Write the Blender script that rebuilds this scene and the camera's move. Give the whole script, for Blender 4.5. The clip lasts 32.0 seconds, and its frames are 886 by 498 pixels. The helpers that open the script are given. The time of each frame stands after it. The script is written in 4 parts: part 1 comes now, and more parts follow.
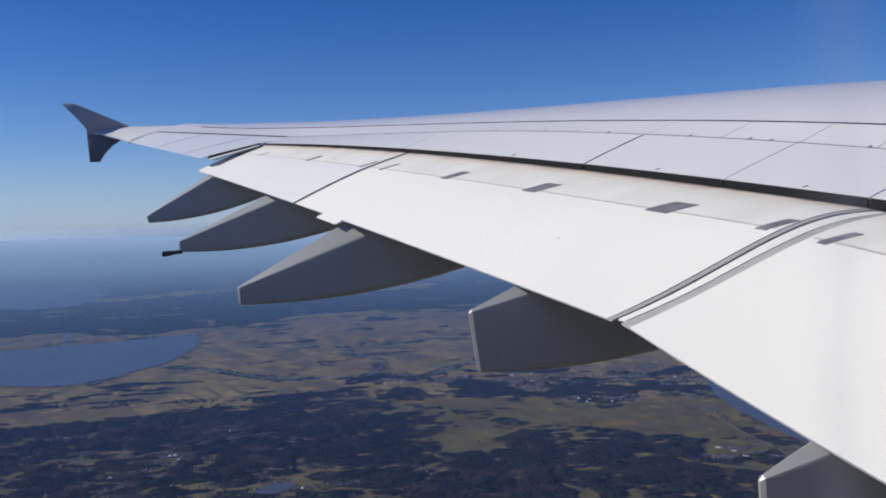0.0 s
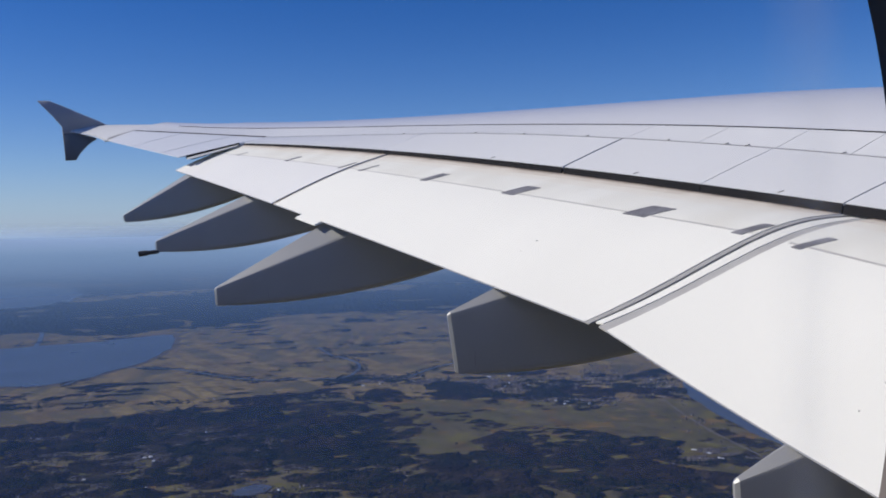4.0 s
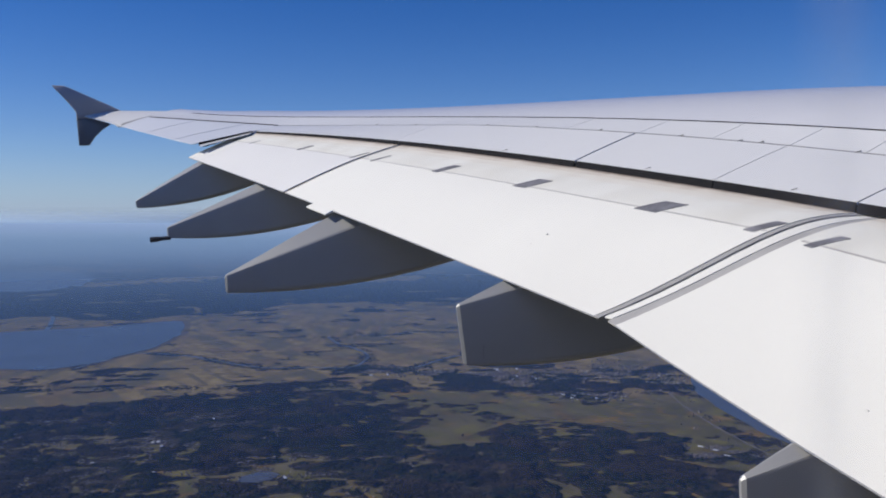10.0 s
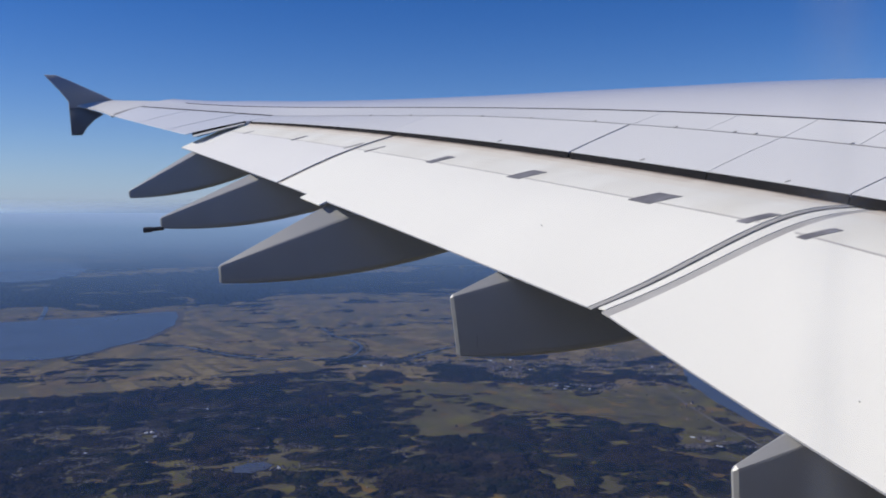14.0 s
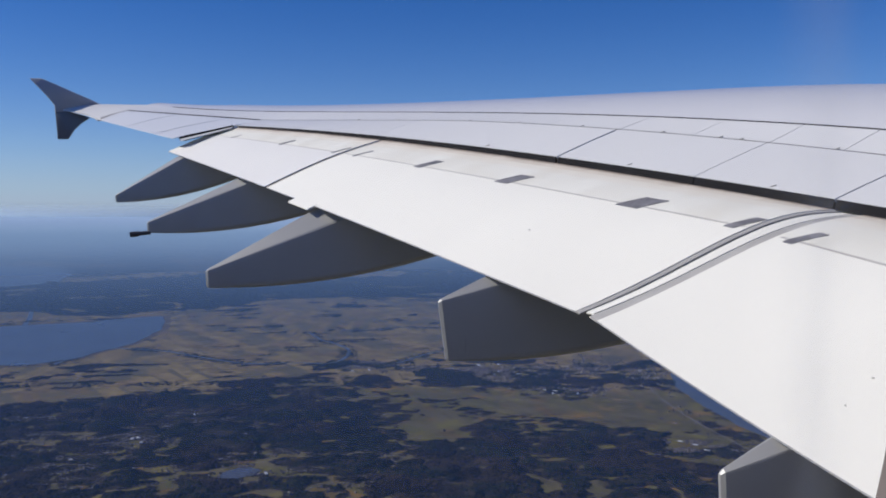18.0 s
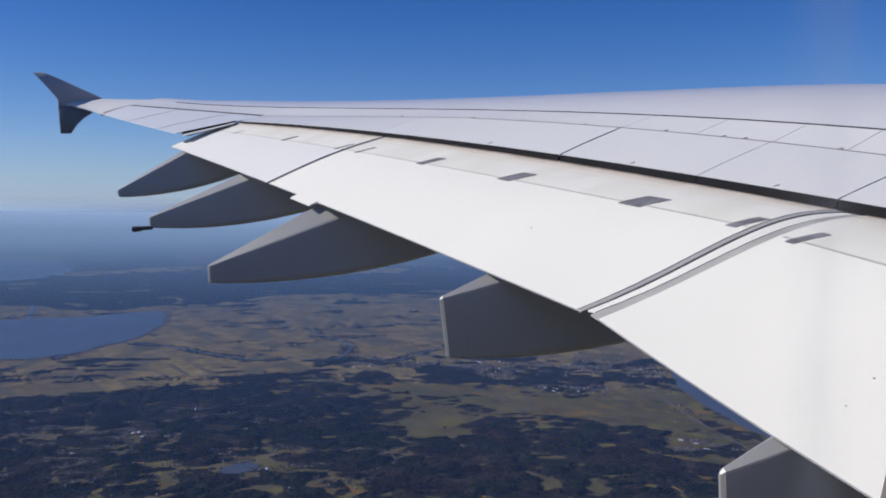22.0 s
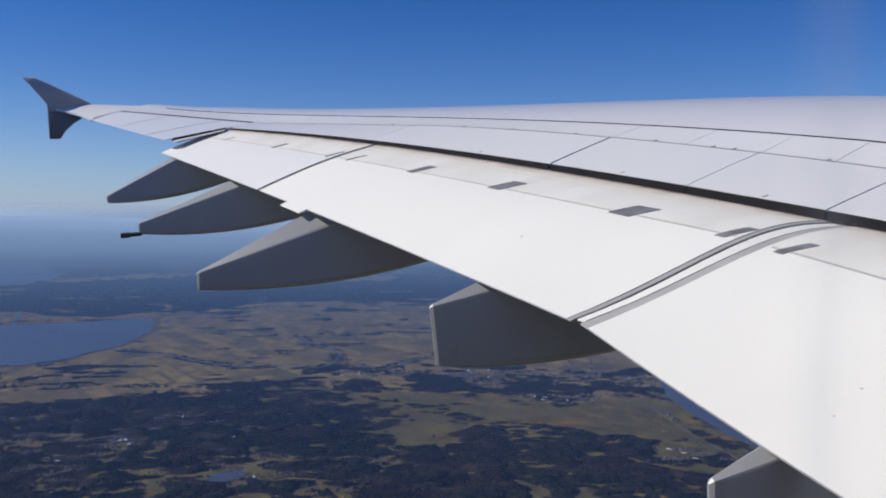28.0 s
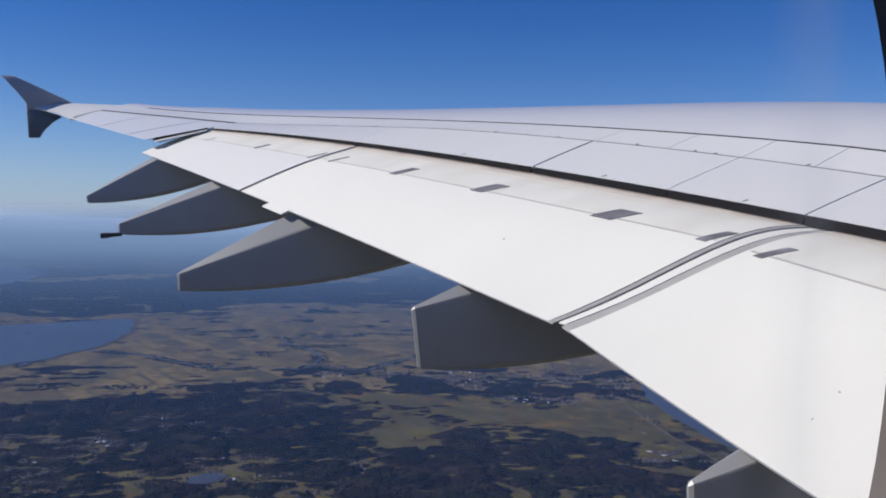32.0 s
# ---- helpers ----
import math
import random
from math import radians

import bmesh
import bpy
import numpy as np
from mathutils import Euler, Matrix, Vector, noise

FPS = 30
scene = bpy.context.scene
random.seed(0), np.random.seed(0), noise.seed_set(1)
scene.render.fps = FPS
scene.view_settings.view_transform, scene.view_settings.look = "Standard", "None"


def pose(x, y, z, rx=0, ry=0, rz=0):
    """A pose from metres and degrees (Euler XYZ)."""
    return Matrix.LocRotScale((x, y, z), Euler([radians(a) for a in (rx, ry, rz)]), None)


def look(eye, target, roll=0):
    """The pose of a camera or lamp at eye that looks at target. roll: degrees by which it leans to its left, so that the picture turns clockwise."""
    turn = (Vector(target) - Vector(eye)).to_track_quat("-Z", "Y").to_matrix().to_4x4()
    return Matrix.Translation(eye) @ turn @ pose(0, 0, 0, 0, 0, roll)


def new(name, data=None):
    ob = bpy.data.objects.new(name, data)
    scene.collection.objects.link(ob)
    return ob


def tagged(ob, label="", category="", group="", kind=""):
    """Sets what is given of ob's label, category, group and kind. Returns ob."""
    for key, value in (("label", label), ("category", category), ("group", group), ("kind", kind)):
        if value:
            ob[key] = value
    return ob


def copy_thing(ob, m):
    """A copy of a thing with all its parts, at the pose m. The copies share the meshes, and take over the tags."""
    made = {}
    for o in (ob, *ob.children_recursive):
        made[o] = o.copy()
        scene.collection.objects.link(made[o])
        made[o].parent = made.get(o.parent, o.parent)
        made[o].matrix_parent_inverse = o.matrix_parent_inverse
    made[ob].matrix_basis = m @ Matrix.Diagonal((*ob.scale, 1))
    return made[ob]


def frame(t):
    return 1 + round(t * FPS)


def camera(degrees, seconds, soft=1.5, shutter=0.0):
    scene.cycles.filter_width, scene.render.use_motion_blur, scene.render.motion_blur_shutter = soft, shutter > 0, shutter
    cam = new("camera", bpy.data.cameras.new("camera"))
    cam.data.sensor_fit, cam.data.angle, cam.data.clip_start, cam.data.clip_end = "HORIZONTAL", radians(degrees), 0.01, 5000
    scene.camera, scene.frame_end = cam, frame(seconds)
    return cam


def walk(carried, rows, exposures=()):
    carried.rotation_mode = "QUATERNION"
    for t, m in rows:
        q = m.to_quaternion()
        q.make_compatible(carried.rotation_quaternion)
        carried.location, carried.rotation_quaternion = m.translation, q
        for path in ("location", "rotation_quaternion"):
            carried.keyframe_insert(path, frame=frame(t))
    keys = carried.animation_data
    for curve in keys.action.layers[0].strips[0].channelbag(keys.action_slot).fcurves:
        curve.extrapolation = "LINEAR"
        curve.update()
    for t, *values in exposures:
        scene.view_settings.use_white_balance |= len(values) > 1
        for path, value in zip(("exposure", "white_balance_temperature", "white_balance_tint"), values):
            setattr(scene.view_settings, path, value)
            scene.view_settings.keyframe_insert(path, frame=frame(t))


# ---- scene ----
cam = camera(55, 32.0, soft=1.9)

# Seconds, eye, then degrees of turn towards the nose, tilt and lean.
PATH = [
    (0.0, 0.0030, -0.0000, 0.0000, 12.93, -1.38, -1.65),
    (0.5, 0.0040, -0.0000, 0.0000, 12.53, -0.96, -1.50),
    (1.0, 0.0050, 0.0000, 0.0000, 13.26, -1.17, -1.47),
    (1.5, 0.0060, -0.0000, -0.0000, 13.85, -1.09, -1.66),
    (2.0, 0.0070, -0.0000, -0.0000, 14.01, -0.88, -1.85),
    (2.5, 0.0060, -0.0000, 0.0020, 14.04, -0.80, -1.56),
    (3.0, 0.0050, -0.0000, 0.0040, 14.60, -0.92, -0.87),
    (3.5, 0.0050, -0.0000, 0.0038, 14.30, -1.22, -1.16),
    (5.5, 0.0050, -0.0000, 0.0030, 14.52, -1.37, -1.30),
    (6.0, 0.0042, -0.0000, 0.0024, 14.02, -1.46, -1.29),
    (6.5, 0.0034, -0.0000, 0.0018, 13.88, -1.77, -1.12),
    (7.0, 0.0026, -0.0000, 0.0012, 13.73, -1.76, -0.76),
    (7.5, 0.0018, -0.0000, 0.0006, 13.68, -1.53, -0.39),
    (8.0, 0.0010, -0.0000, -0.0000, 13.72, -1.66, -0.59),
    (8.5, 0.0007, -0.0000, -0.0003, 13.39, -1.80, -0.75),
    (9.0, 0.0004, -0.0000, -0.0006, 13.39, -2.11, -0.81),
    (9.5, 0.0001, -0.0000, -0.0009, 13.67, -2.30, -0.93),
    (10.0, -0.0002, -0.0000, -0.0012, 13.67, -1.84, -0.12),
    (10.5, -0.0005, -0.0000, -0.0015, 13.84, -1.65, 0.18),
    (11.0, -0.0008, -0.0000, -0.0018, 13.52, -1.82, -0.02),
    (11.5, -0.0011, -0.0000, -0.0021, 13.83, -1.99, -0.06),
    (12.0, -0.0014, -0.0000, -0.0024, 14.02, -2.29, -0.17),
    (12.5, -0.0017, -0.0000, -0.0027, 14.01, -2.43, -0.22),
    (13.0, -0.0020, -0.0000, -0.0030, 14.42, -2.40, 0.03),
    (13.5, -0.0019, -0.0000, -0.0033, 14.27, -2.38, -0.00),
    (14.0, -0.0018, -0.0000, -0.0036, 14.08, -2.44, 0.02),
    (14.5, -0.0017, -0.0000, -0.0039, 14.51, -2.34, 0.37),
    (15.0, -0.0016, -0.0000, -0.0042, 14.98, -2.27, 0.20),
    (15.5, -0.0015, -0.0000, -0.0045, 14.90, -2.59, 0.04),
    (17.5, -0.0019, -0.0000, -0.0037, 14.98, -2.16, 0.10),
    (18.0, -0.0020, -0.0000, -0.0035, 14.88, -2.14, 0.05),
    (18.5, -0.0010, -0.0000, -0.0028, 15.09, -2.56, -0.26),
    (19.0, 0.0000, -0.0000, -0.0020, 15.66, -2.44, -0.13),
    (19.5, -0.0010, -0.0000, -0.0020, 14.49, -2.45, -0.36),
    (20.0, -0.0020, -0.0000, -0.0020, 14.56, -2.35, -0.06),
    (20.5, -0.0023, -0.0000, -0.0019, 14.33, -2.45, 0.18),
    (21.0, -0.0026, -0.0000, -0.0018, 14.10, -2.30, 0.57),
    (21.5, -0.0029, 0.0000, -0.0016, 14.74, -2.18, 0.76),
    (22.0, -0.0032, -0.0000, -0.0015, 14.76, -2.34, 0.47),
    (22.5, -0.0036, -0.0000, -0.0014, 14.52, -2.19, 0.64),
    (23.0, -0.0039, -0.0000, -0.0013, 14.48, -2.15, 0.69),
    (23.5, -0.0042, -0.0000, -0.0011, 14.88, -2.03, 1.00),
    (24.0, -0.0045, -0.0000, -0.0010, 15.19, -2.07, 0.86),
    (24.5, -0.0051, 0.0000, -0.0006, 14.92, -1.98, 0.84),
    (25.0, -0.0058, 0.0000, -0.0003, 14.91, -1.92, 1.07),
    (25.5, -0.0064, 0.0000, 0.0001, 15.17, -1.90, 0.91),
    (27.5, -0.0089, 0.0000, 0.0016, 15.47, -1.76, 1.06),
    (28.0, -0.0095, 0.0000, 0.0020, 15.44, -1.79, 0.83),
    (28.5, -0.0096, 0.0000, 0.0024, 15.30, -1.78, 0.95),
    (29.0, -0.0096, 0.0000, 0.0029, 15.28, -1.80, 1.18),
    (29.5, -0.0097, 0.0000, 0.0033, 15.49, -1.78, 1.21),
    (30.0, -0.0098, 0.0000, 0.0037, 15.54, -1.71, 1.28),
    (30.5, -0.0099, 0.0000, 0.0041, 15.69, -1.68, 1.17),
    (31.0, -0.0099, 0.0000, 0.0046, 15.83, -1.70, 1.32),
    (31.5, -0.0100, 0.0000, 0.0050, 15.91, -1.77, 1.43),
    (32.0, -0.0095, 0.0000, 0.0050, 16.63, -1.63, 1.20),
]


def gaze(x, y, z, turn, tilt, lean):
    turn, tilt = radians(turn), radians(tilt)
    ahead = Vector((math.sin(turn) * math.cos(tilt), math.cos(turn) * math.cos(tilt), math.sin(tilt)))
    return look((x, y, z), Vector((x, y, z)) + ahead, lean)


walk(cam, [(row[0], gaze(*row[1:])) for row in PATH])

# ---- light ----
# The world: x towards the aircraft's nose, y outboard along the wing, z up; the eye sits near the origin.
SUN_TURN, SUN_HIGH = radians(-79), radians(38)
world = bpy.data.worlds.new("sky")
scene.world = world
world.use_nodes = True
wn = world.node_tree
sky = wn.nodes.new("ShaderNodeTexSky")
sky.sky_type, sky.sun_disc = "NISHITA", False
sky.sun_elevation, sky.sun_rotation = SUN_HIGH, SUN_TURN
sky.altitude, sky.air_density, sky.dust_density, sky.ozone_density = 2500, 1.0, 0.1, 2.0
rich = wn.nodes.new("ShaderNodeHueSaturation")
rich.inputs["Hue"].default_value = 0.519
rich.inputs["Saturation"].default_value = 1.42
wn.links.new(sky.outputs["Color"], rich.inputs["Color"])
# Two veils of haze low in the sky, all round: a broad blue one and a thin pale one at the skyline.
way, parts = wn.nodes.new("ShaderNodeTexCoord"), wn.nodes.new("ShaderNodeSeparateXYZ")
wn.links.new(way.outputs["Generated"], parts.inputs[0])
tint = rich.outputs["Color"]
for depth, most, colour in ((0.10, 0.6, (1.15, 2.95, 6.9, 1)), (0.045, 0.9, (3.75, 4.45, 5.75, 1))):
    low, fade, share_, band = [wn.nodes.new("ShaderNode" + k) for k in ("Math", "Math", "Math", "Mix")]
    low.operation, low.inputs[1].default_value = "DIVIDE", depth
    wn.links.new(parts.outputs["Z"], low.inputs[0])
    fade.operation, fade.inputs[0].default_value, fade.use_clamp = "POWER", math.exp(-1), True
    wn.links.new(low.outputs[0], fade.inputs[1])
    share_.operation, share_.inputs[1].default_value = "MULTIPLY", most
    wn.links.new(fade.outputs[0], share_.inputs[0])
    band.data_type = "RGBA"
    band.inputs["B"].default_value = colour
    wn.links.new(share_.outputs[0], band.inputs["Factor"])
    wn.links.new(tint, band.inputs["A"])
    tint = band.outputs["Result"]
wn.links.new(tint, wn.nodes["Background"].inputs["Color"])
wn.nodes["Background"].inputs["Strength"].default_value = 0.1

sun = new("sun", bpy.data.lights.new("sun", "SUN"))
sun.data.energy, sun.data.angle, sun.data.color = 4.2, radians(0.53), (1.0, 0.945, 0.86)
sun_way = Vector((math.sin(SUN_TURN) * math.cos(SUN_HIGH), math.cos(SUN_TURN) * math.cos(SUN_HIGH), math.sin(SUN_HIGH)))
sun.matrix_world = look(sun_way * 60, (0, 0, 0))
scene.view_settings.exposure = 0.0

# ---- materials ----
LAND = -120.0


def material(name, color, rough=0.5, metal=0.0, vary=0.08, scale=1.5, stretch=(1, 1, 1), fine=0.0, fine_scale=60.0, bump=0.0,
             stain=None, stain_amount=0.0, stain_scale=0.6, island=0.0, gloss=0.5):
    """Paint or stuff with two scales of variation, optional stains and relief, all in metres."""
    m = bpy.data.materials.new(name)
    m.use_nodes = True
    nt = m.node_tree
    N, L = nt.nodes, nt.links
    p = N["Principled BSDF"]
    p.inputs["Roughness"].default_value, p.inputs["Metallic"].default_value = rough, metal
    p.inputs["Specular IOR Level"].default_value = gloss
    geo = N.new("ShaderNodeNewGeometry")
    mp = N.new("ShaderNodeMapping")
    mp.inputs["Scale"].default_value = stretch
    L.new(geo.outputs["Position"], mp.inputs["Vector"])

    def noisy(sc, detail=4.0):
        n = N.new("ShaderNodeTexNoise")
        n.inputs["Scale"].default_value, n.inputs["Detail"].default_value = sc, detail
        L.new(mp.outputs["Vector"], n.inputs["Vector"])
        return n.outputs["Fac"]

    def ranged(src, lo, hi):
        r = N.new("ShaderNodeMapRange")
        r.inputs["From Min"].default_value, r.inputs["From Max"].default_value = 0.3, 0.7
        r.inputs["To Min"].default_value, r.inputs["To Max"].default_value = lo, hi
        L.new(src, r.inputs["Value"])
        return r.outputs["Result"]

    def times(a, b):
        x = N.new("ShaderNodeMath")
        x.operation = "MULTIPLY"
        L.new(a, x.inputs[0])
        L.new(b, x.inputs[1])
        return x.outputs[0]

    value = times(ranged(noisy(scale), 1 - vary, 1 + vary), ranged(noisy(fine_scale, 2.0), 1 - fine, 1 + fine))
    if island:
        r = N.new("ShaderNodeMapRange")
        r.inputs["To Min"].default_value, r.inputs["To Max"].default_value = 1 - island, 1 + island
        L.new(geo.outputs["Random Per Island"], r.inputs["Value"])
        value = times(value, r.outputs["Result"])
    hsv = N.new("ShaderNodeHueSaturation")
    hsv.inputs["Color"].default_value = (*color, 1)
    L.new(value, hsv.inputs["Value"])
    out = hsv.outputs["Color"]
    if stain:
        mix = N.new("ShaderNodeMix")
        mix.data_type = "RGBA"
        L.new(ranged(noisy(stain_scale, 6.0), 0, stain_amount), mix.inputs["Factor"])
        L.new(out, mix.inputs["A"])
        mix.inputs["B"].default_value = (*stain, 1)
        out = mix.outputs["Result"]
    L.new(out, p.inputs["Base Color"])
    L.new(ranged(noisy(scale * 2.3), max(rough - 0.03, 0.02), min(rough + 0.03, 1)), p.inputs["Roughness"])
    if bump:
        b = N.new("ShaderNodeBump")
        b.inputs["Distance"].default_value = bump
        L.new(noisy(fine_scale), b.inputs["Height"])
        L.new(b.outputs["Normal"], p.inputs["Normal"])
    return m


WHITE = material("white_paint", (0.67, 0.672, 0.668), 0.5, vary=0.015, scale=0.35, fine=0.008, fine_scale=9, stain=(0.70, 0.68, 0.62), stain_amount=0.12, stretch=(0.5, 1.4, 1))
FLAP = material("flap_paint", (0.86, 0.845, 0.765), 0.5, vary=0.012, scale=0.4, fine=0.008, fine_scale=8, stain=(0.72, 0.70, 0.63), stain_amount=0.10, stretch=(0.4, 1.5, 1))
# Dimmer light on the outer flap and ailerons is put into these paints.
DIM_FLAP = material("dim_flap_paint", (0.775, 0.765, 0.73), 0.5, vary=0.012, scale=0.4, fine=0.008, fine_scale=8, stain=(0.68, 0.66, 0.60), stain_amount=0.12, stretch=(0.4, 1.5, 1))
DIM_OUTER = material("dim_outer_paint", (0.735, 0.745, 0.745), 0.5, vary=0.012, scale=0.4, fine=0.008, fine_scale=8, stain=(0.6, 0.59, 0.55), stain_amount=0.12, stretch=(0.4, 1.5, 1))
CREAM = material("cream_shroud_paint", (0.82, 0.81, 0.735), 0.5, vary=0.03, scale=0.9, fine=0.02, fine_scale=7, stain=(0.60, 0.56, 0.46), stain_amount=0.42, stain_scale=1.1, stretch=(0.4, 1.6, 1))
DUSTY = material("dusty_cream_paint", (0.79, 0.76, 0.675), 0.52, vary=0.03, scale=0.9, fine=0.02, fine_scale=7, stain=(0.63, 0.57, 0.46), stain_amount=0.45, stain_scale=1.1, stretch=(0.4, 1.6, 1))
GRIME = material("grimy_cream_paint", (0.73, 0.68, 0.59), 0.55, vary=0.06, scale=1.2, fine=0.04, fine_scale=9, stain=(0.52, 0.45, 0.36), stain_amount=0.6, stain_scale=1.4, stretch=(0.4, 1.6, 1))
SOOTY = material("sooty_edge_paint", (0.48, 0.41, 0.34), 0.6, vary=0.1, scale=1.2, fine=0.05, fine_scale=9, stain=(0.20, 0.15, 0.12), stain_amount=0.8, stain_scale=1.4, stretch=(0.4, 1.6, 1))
SKIN = material("wing_box_grey_white", (0.79, 0.785, 0.77), 0.48, vary=0.015, scale=0.4, fine=0.01, fine_scale=6, stain=(0.66, 0.66, 0.66), stain_amount=0.12)
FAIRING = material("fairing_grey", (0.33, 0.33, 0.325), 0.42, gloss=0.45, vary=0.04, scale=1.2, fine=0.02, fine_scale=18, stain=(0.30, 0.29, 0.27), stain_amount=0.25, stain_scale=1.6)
# For real seals, and for shade painted into slot, joints and gaps.
SEAL_SHADE = material("seal_and_shade", (0.014, 0.014, 0.016), 0.8, gloss=0.1, vary=0.15, scale=4, fine=0.1)
GREY = material("grey_painted_strip", (0.38, 0.37, 0.35), 0.55, 0.0, vary=0.08, scale=3, fine=0.05)
RIB = material("beige_grey_rib", (0.46, 0.45, 0.425), 0.55, vary=0.1, scale=2.5, fine=0.05, stain=(0.32, 0.30, 0.28), stain_amount=0.5, stain_scale=1.5)
PLATE = material("worn_grey_plate", (0.27, 0.265, 0.275), 0.5, 0.1, vary=0.12, scale=5, fine=0.12, stain=(0.08, 0.08, 0.085), stain_amount=0.7, stain_scale=3.5)
FIN = material("fence_blue_grey", (0.36, 0.36, 0.40), 0.4, vary=0.05, scale=1.0, fine=0.02)
# The lower blade's shade is put into this darker copy of the grey.
FIN_SHADED = material("fence_shaded_grey", (0.13, 0.145, 0.18), 0.4, vary=0.05, scale=1.0, fine=0.02)
PIPE = material("sooty_pipe", (0.05, 0.05, 0.055), 0.5, 0.5, vary=0.2, scale=8)
JOINT = material("grey_joint", (0.47, 0.45, 0.42), 0.6, vary=0.1, scale=2)
SEAM = material("fairing_seam", (0.24, 0.24, 0.24), 0.6)
EDGE = material("worn_metal_edge", (0.40, 0.40, 0.41), 0.5, 0.2, vary=0.15, scale=3, fine=0.1, fine_scale=20)
RIVET = material("dark_mark", (0.22, 0.22, 0.22), 0.5)


for paint, weight, rough in ((SKIN, 0.8, 0.06), (WHITE, 0.45, 0.10), (DIM_OUTER, 0.45, 0.10), (FAIRING, 1.0, 0.30)):
    shell = paint.node_tree.nodes["Principled BSDF"].inputs
    shell["Coat Weight"].default_value, shell["Coat Roughness"].default_value = weight, rough


def mesh_of(name, verts, faces, mats, sharp=35, indices=None):
    me = bpy.data.meshes.new(name)
    me.from_pydata([tuple(v) for v in verts], [], faces)
    for m in mats if isinstance(mats, (list, tuple)) else [mats]:
        me.materials.append(m)
    if indices is not None:
        me.polygons.foreach_set("material_index", indices)
    me.polygons.foreach_set("use_smooth", [True] * len(me.polygons))
    me.update()
    me.set_sharp_from_angle(angle=radians(sharp))
    return me


def part(name, data, mat, parent, label=""):
    """One mesh object under a thing or a part, from a bmesh or a ready mesh."""
    if isinstance(data, bmesh.types.BMesh):
        me = bpy.data.meshes.new(name)
        data.to_mesh(me)
        data.free()
        me.materials.append(mat)
    else:
        me = data
    ob = new(name, me)
    ob.parent = parent
    if parent is not None:
        ob.matrix_parent_inverse = parent.matrix_world.inverted()
    return tagged(ob, label)


def thing(name, label, category, group="", kind="", at=(0, 0, 0)):
    ob = new(name)
    ob.location = at
    ob.empty_display_size = 0.2
    bpy.context.view_layer.update()
    return tagged(ob, label, category, group, kind)


def loft(name, sections, mat, parent, label="", sharp=35):
    """A solid skinned over closed sections with equal counts of points."""
    n = len(sections[0])
    verts = [p for s in sections for p in s]
    faces = []
    for i in range(len(sections) - 1):
        for j in range(n):
            k = (j + 1) % n
            faces.append((i * n + j, i * n + k, (i + 1) * n + k, (i + 1) * n + j))
    faces.append(tuple(reversed(range(n))))
    faces.append(tuple((len(sections) - 1) * n + j for j in range(n)))
    me = mesh_of(name, verts, faces, mat, sharp)
    bm = bmesh.new()
    bm.from_mesh(me)
    bmesh.ops.recalc_face_normals(bm, faces=bm.faces)
    bm.to_mesh(me)
    bm.free()
    return part(name, me, mat, parent, label)


def steps(a, b, n):
    return [a + (b - a) * i / n for i in range(n + 1)]


def quad(c2, c1, c0):
    return lambda s: c2 * s * s + c1 * s + c0


# ---- the wing's lines: distance ahead and height, each along the span s ----
KINK = 10.78


def te_x(s):
    return 9 - 0.38 * s if s >= KINK else 7.07 - 0.2 * s


te_outer, te_inner = quad(-0.00098, 0.23946, -3.823), quad(0.00691, 0.16483, -3.91273)


def te_z(s):
    return te_outer(s) if s >= KINK else te_inner(s)


def slot_x(s):
    return 14.85 - 0.525 * s


slot_z = quad(-0.00301, 0.27178, -2.33557)
slot_low = quad(-0.00295, 0.27489, -2.54079)


def hinge_x(s):
    return slot_x(s) + 2.1 - 0.051 * s


def hinge_z(s):
    if s > 20:
        return 2.337 + 0.0932 * (s - 20)
    return -0.00504 * s * s + 0.31507 * s - 1.94814 if s > 11.5 else 1.0087 + 0.21 * (s - 11.5)


def rear_x(s):
    return hinge_x(s) + 0.82


def rear_z(s):
    return 0.0001738 * s ** 3 + -0.012325 * s * s + 0.39278 * s + -1.76912 if s > 12 else 1.4697 + 0.2 * (s - 12)


def ail_te_z(s):
    return 0.00049 * s * s + 0.13822 * s - 1.71978


def ail_x(s):
    return hinge_x(s)


def ail_z(s):
    return 0.1375 * s - 0.732


def nose_x(s):
    return -0.9 + 0.70 * (35.5 - s) - (1.24 * ((s - 32.8) / 2.5) ** 2 if s > 32.8 else 0)


def crown(s, d):
    """The wing box's height d metres ahead of its rear line."""
    return rear_z(s) + 0.30 * d - (0.022 + 0.0016 * min(max(0, s - 15), 3.5) + 0.006 * math.log(1 + math.exp(s - 18.5)) + 0.03 * max(0, s - 31.5)) * d * d


# ---- the wing ----
wing = thing("aircraft_wing", "white airliner wing with flaps partly extended and a tip fence", "wing", at=(9, 4, -1.5))


def box_section(s, rear=rear_x):
    x0, x1 = rear_x(s), nose_x(s)
    run = x1 - x0
    top = [(x0 + run * u, s, crown(s, run * u)) for u in steps(0, 0.95, 30)]
    tip = crown(s, run * 0.95)
    deep = 0.10 + 0.075 * run
    front = [(x1 - 0.015 * run, s, tip - 0.25 * deep), (x1, s, tip - 0.6 * deep), (x1 - 0.03 * run, s, tip - 1.0 * deep)]
    low = [(x0 + run * u, s, crown(s, run * u) - deep * (2.3 - 0.5 * u)) for u in (0.8, 0.5, 0.2, 0.0)]
    return top + front + low


loft("wing_box", [box_section(s) for s in steps(0.0, 35.3, 46)], SKIN, wing, "pale grey-white upper wing skin")


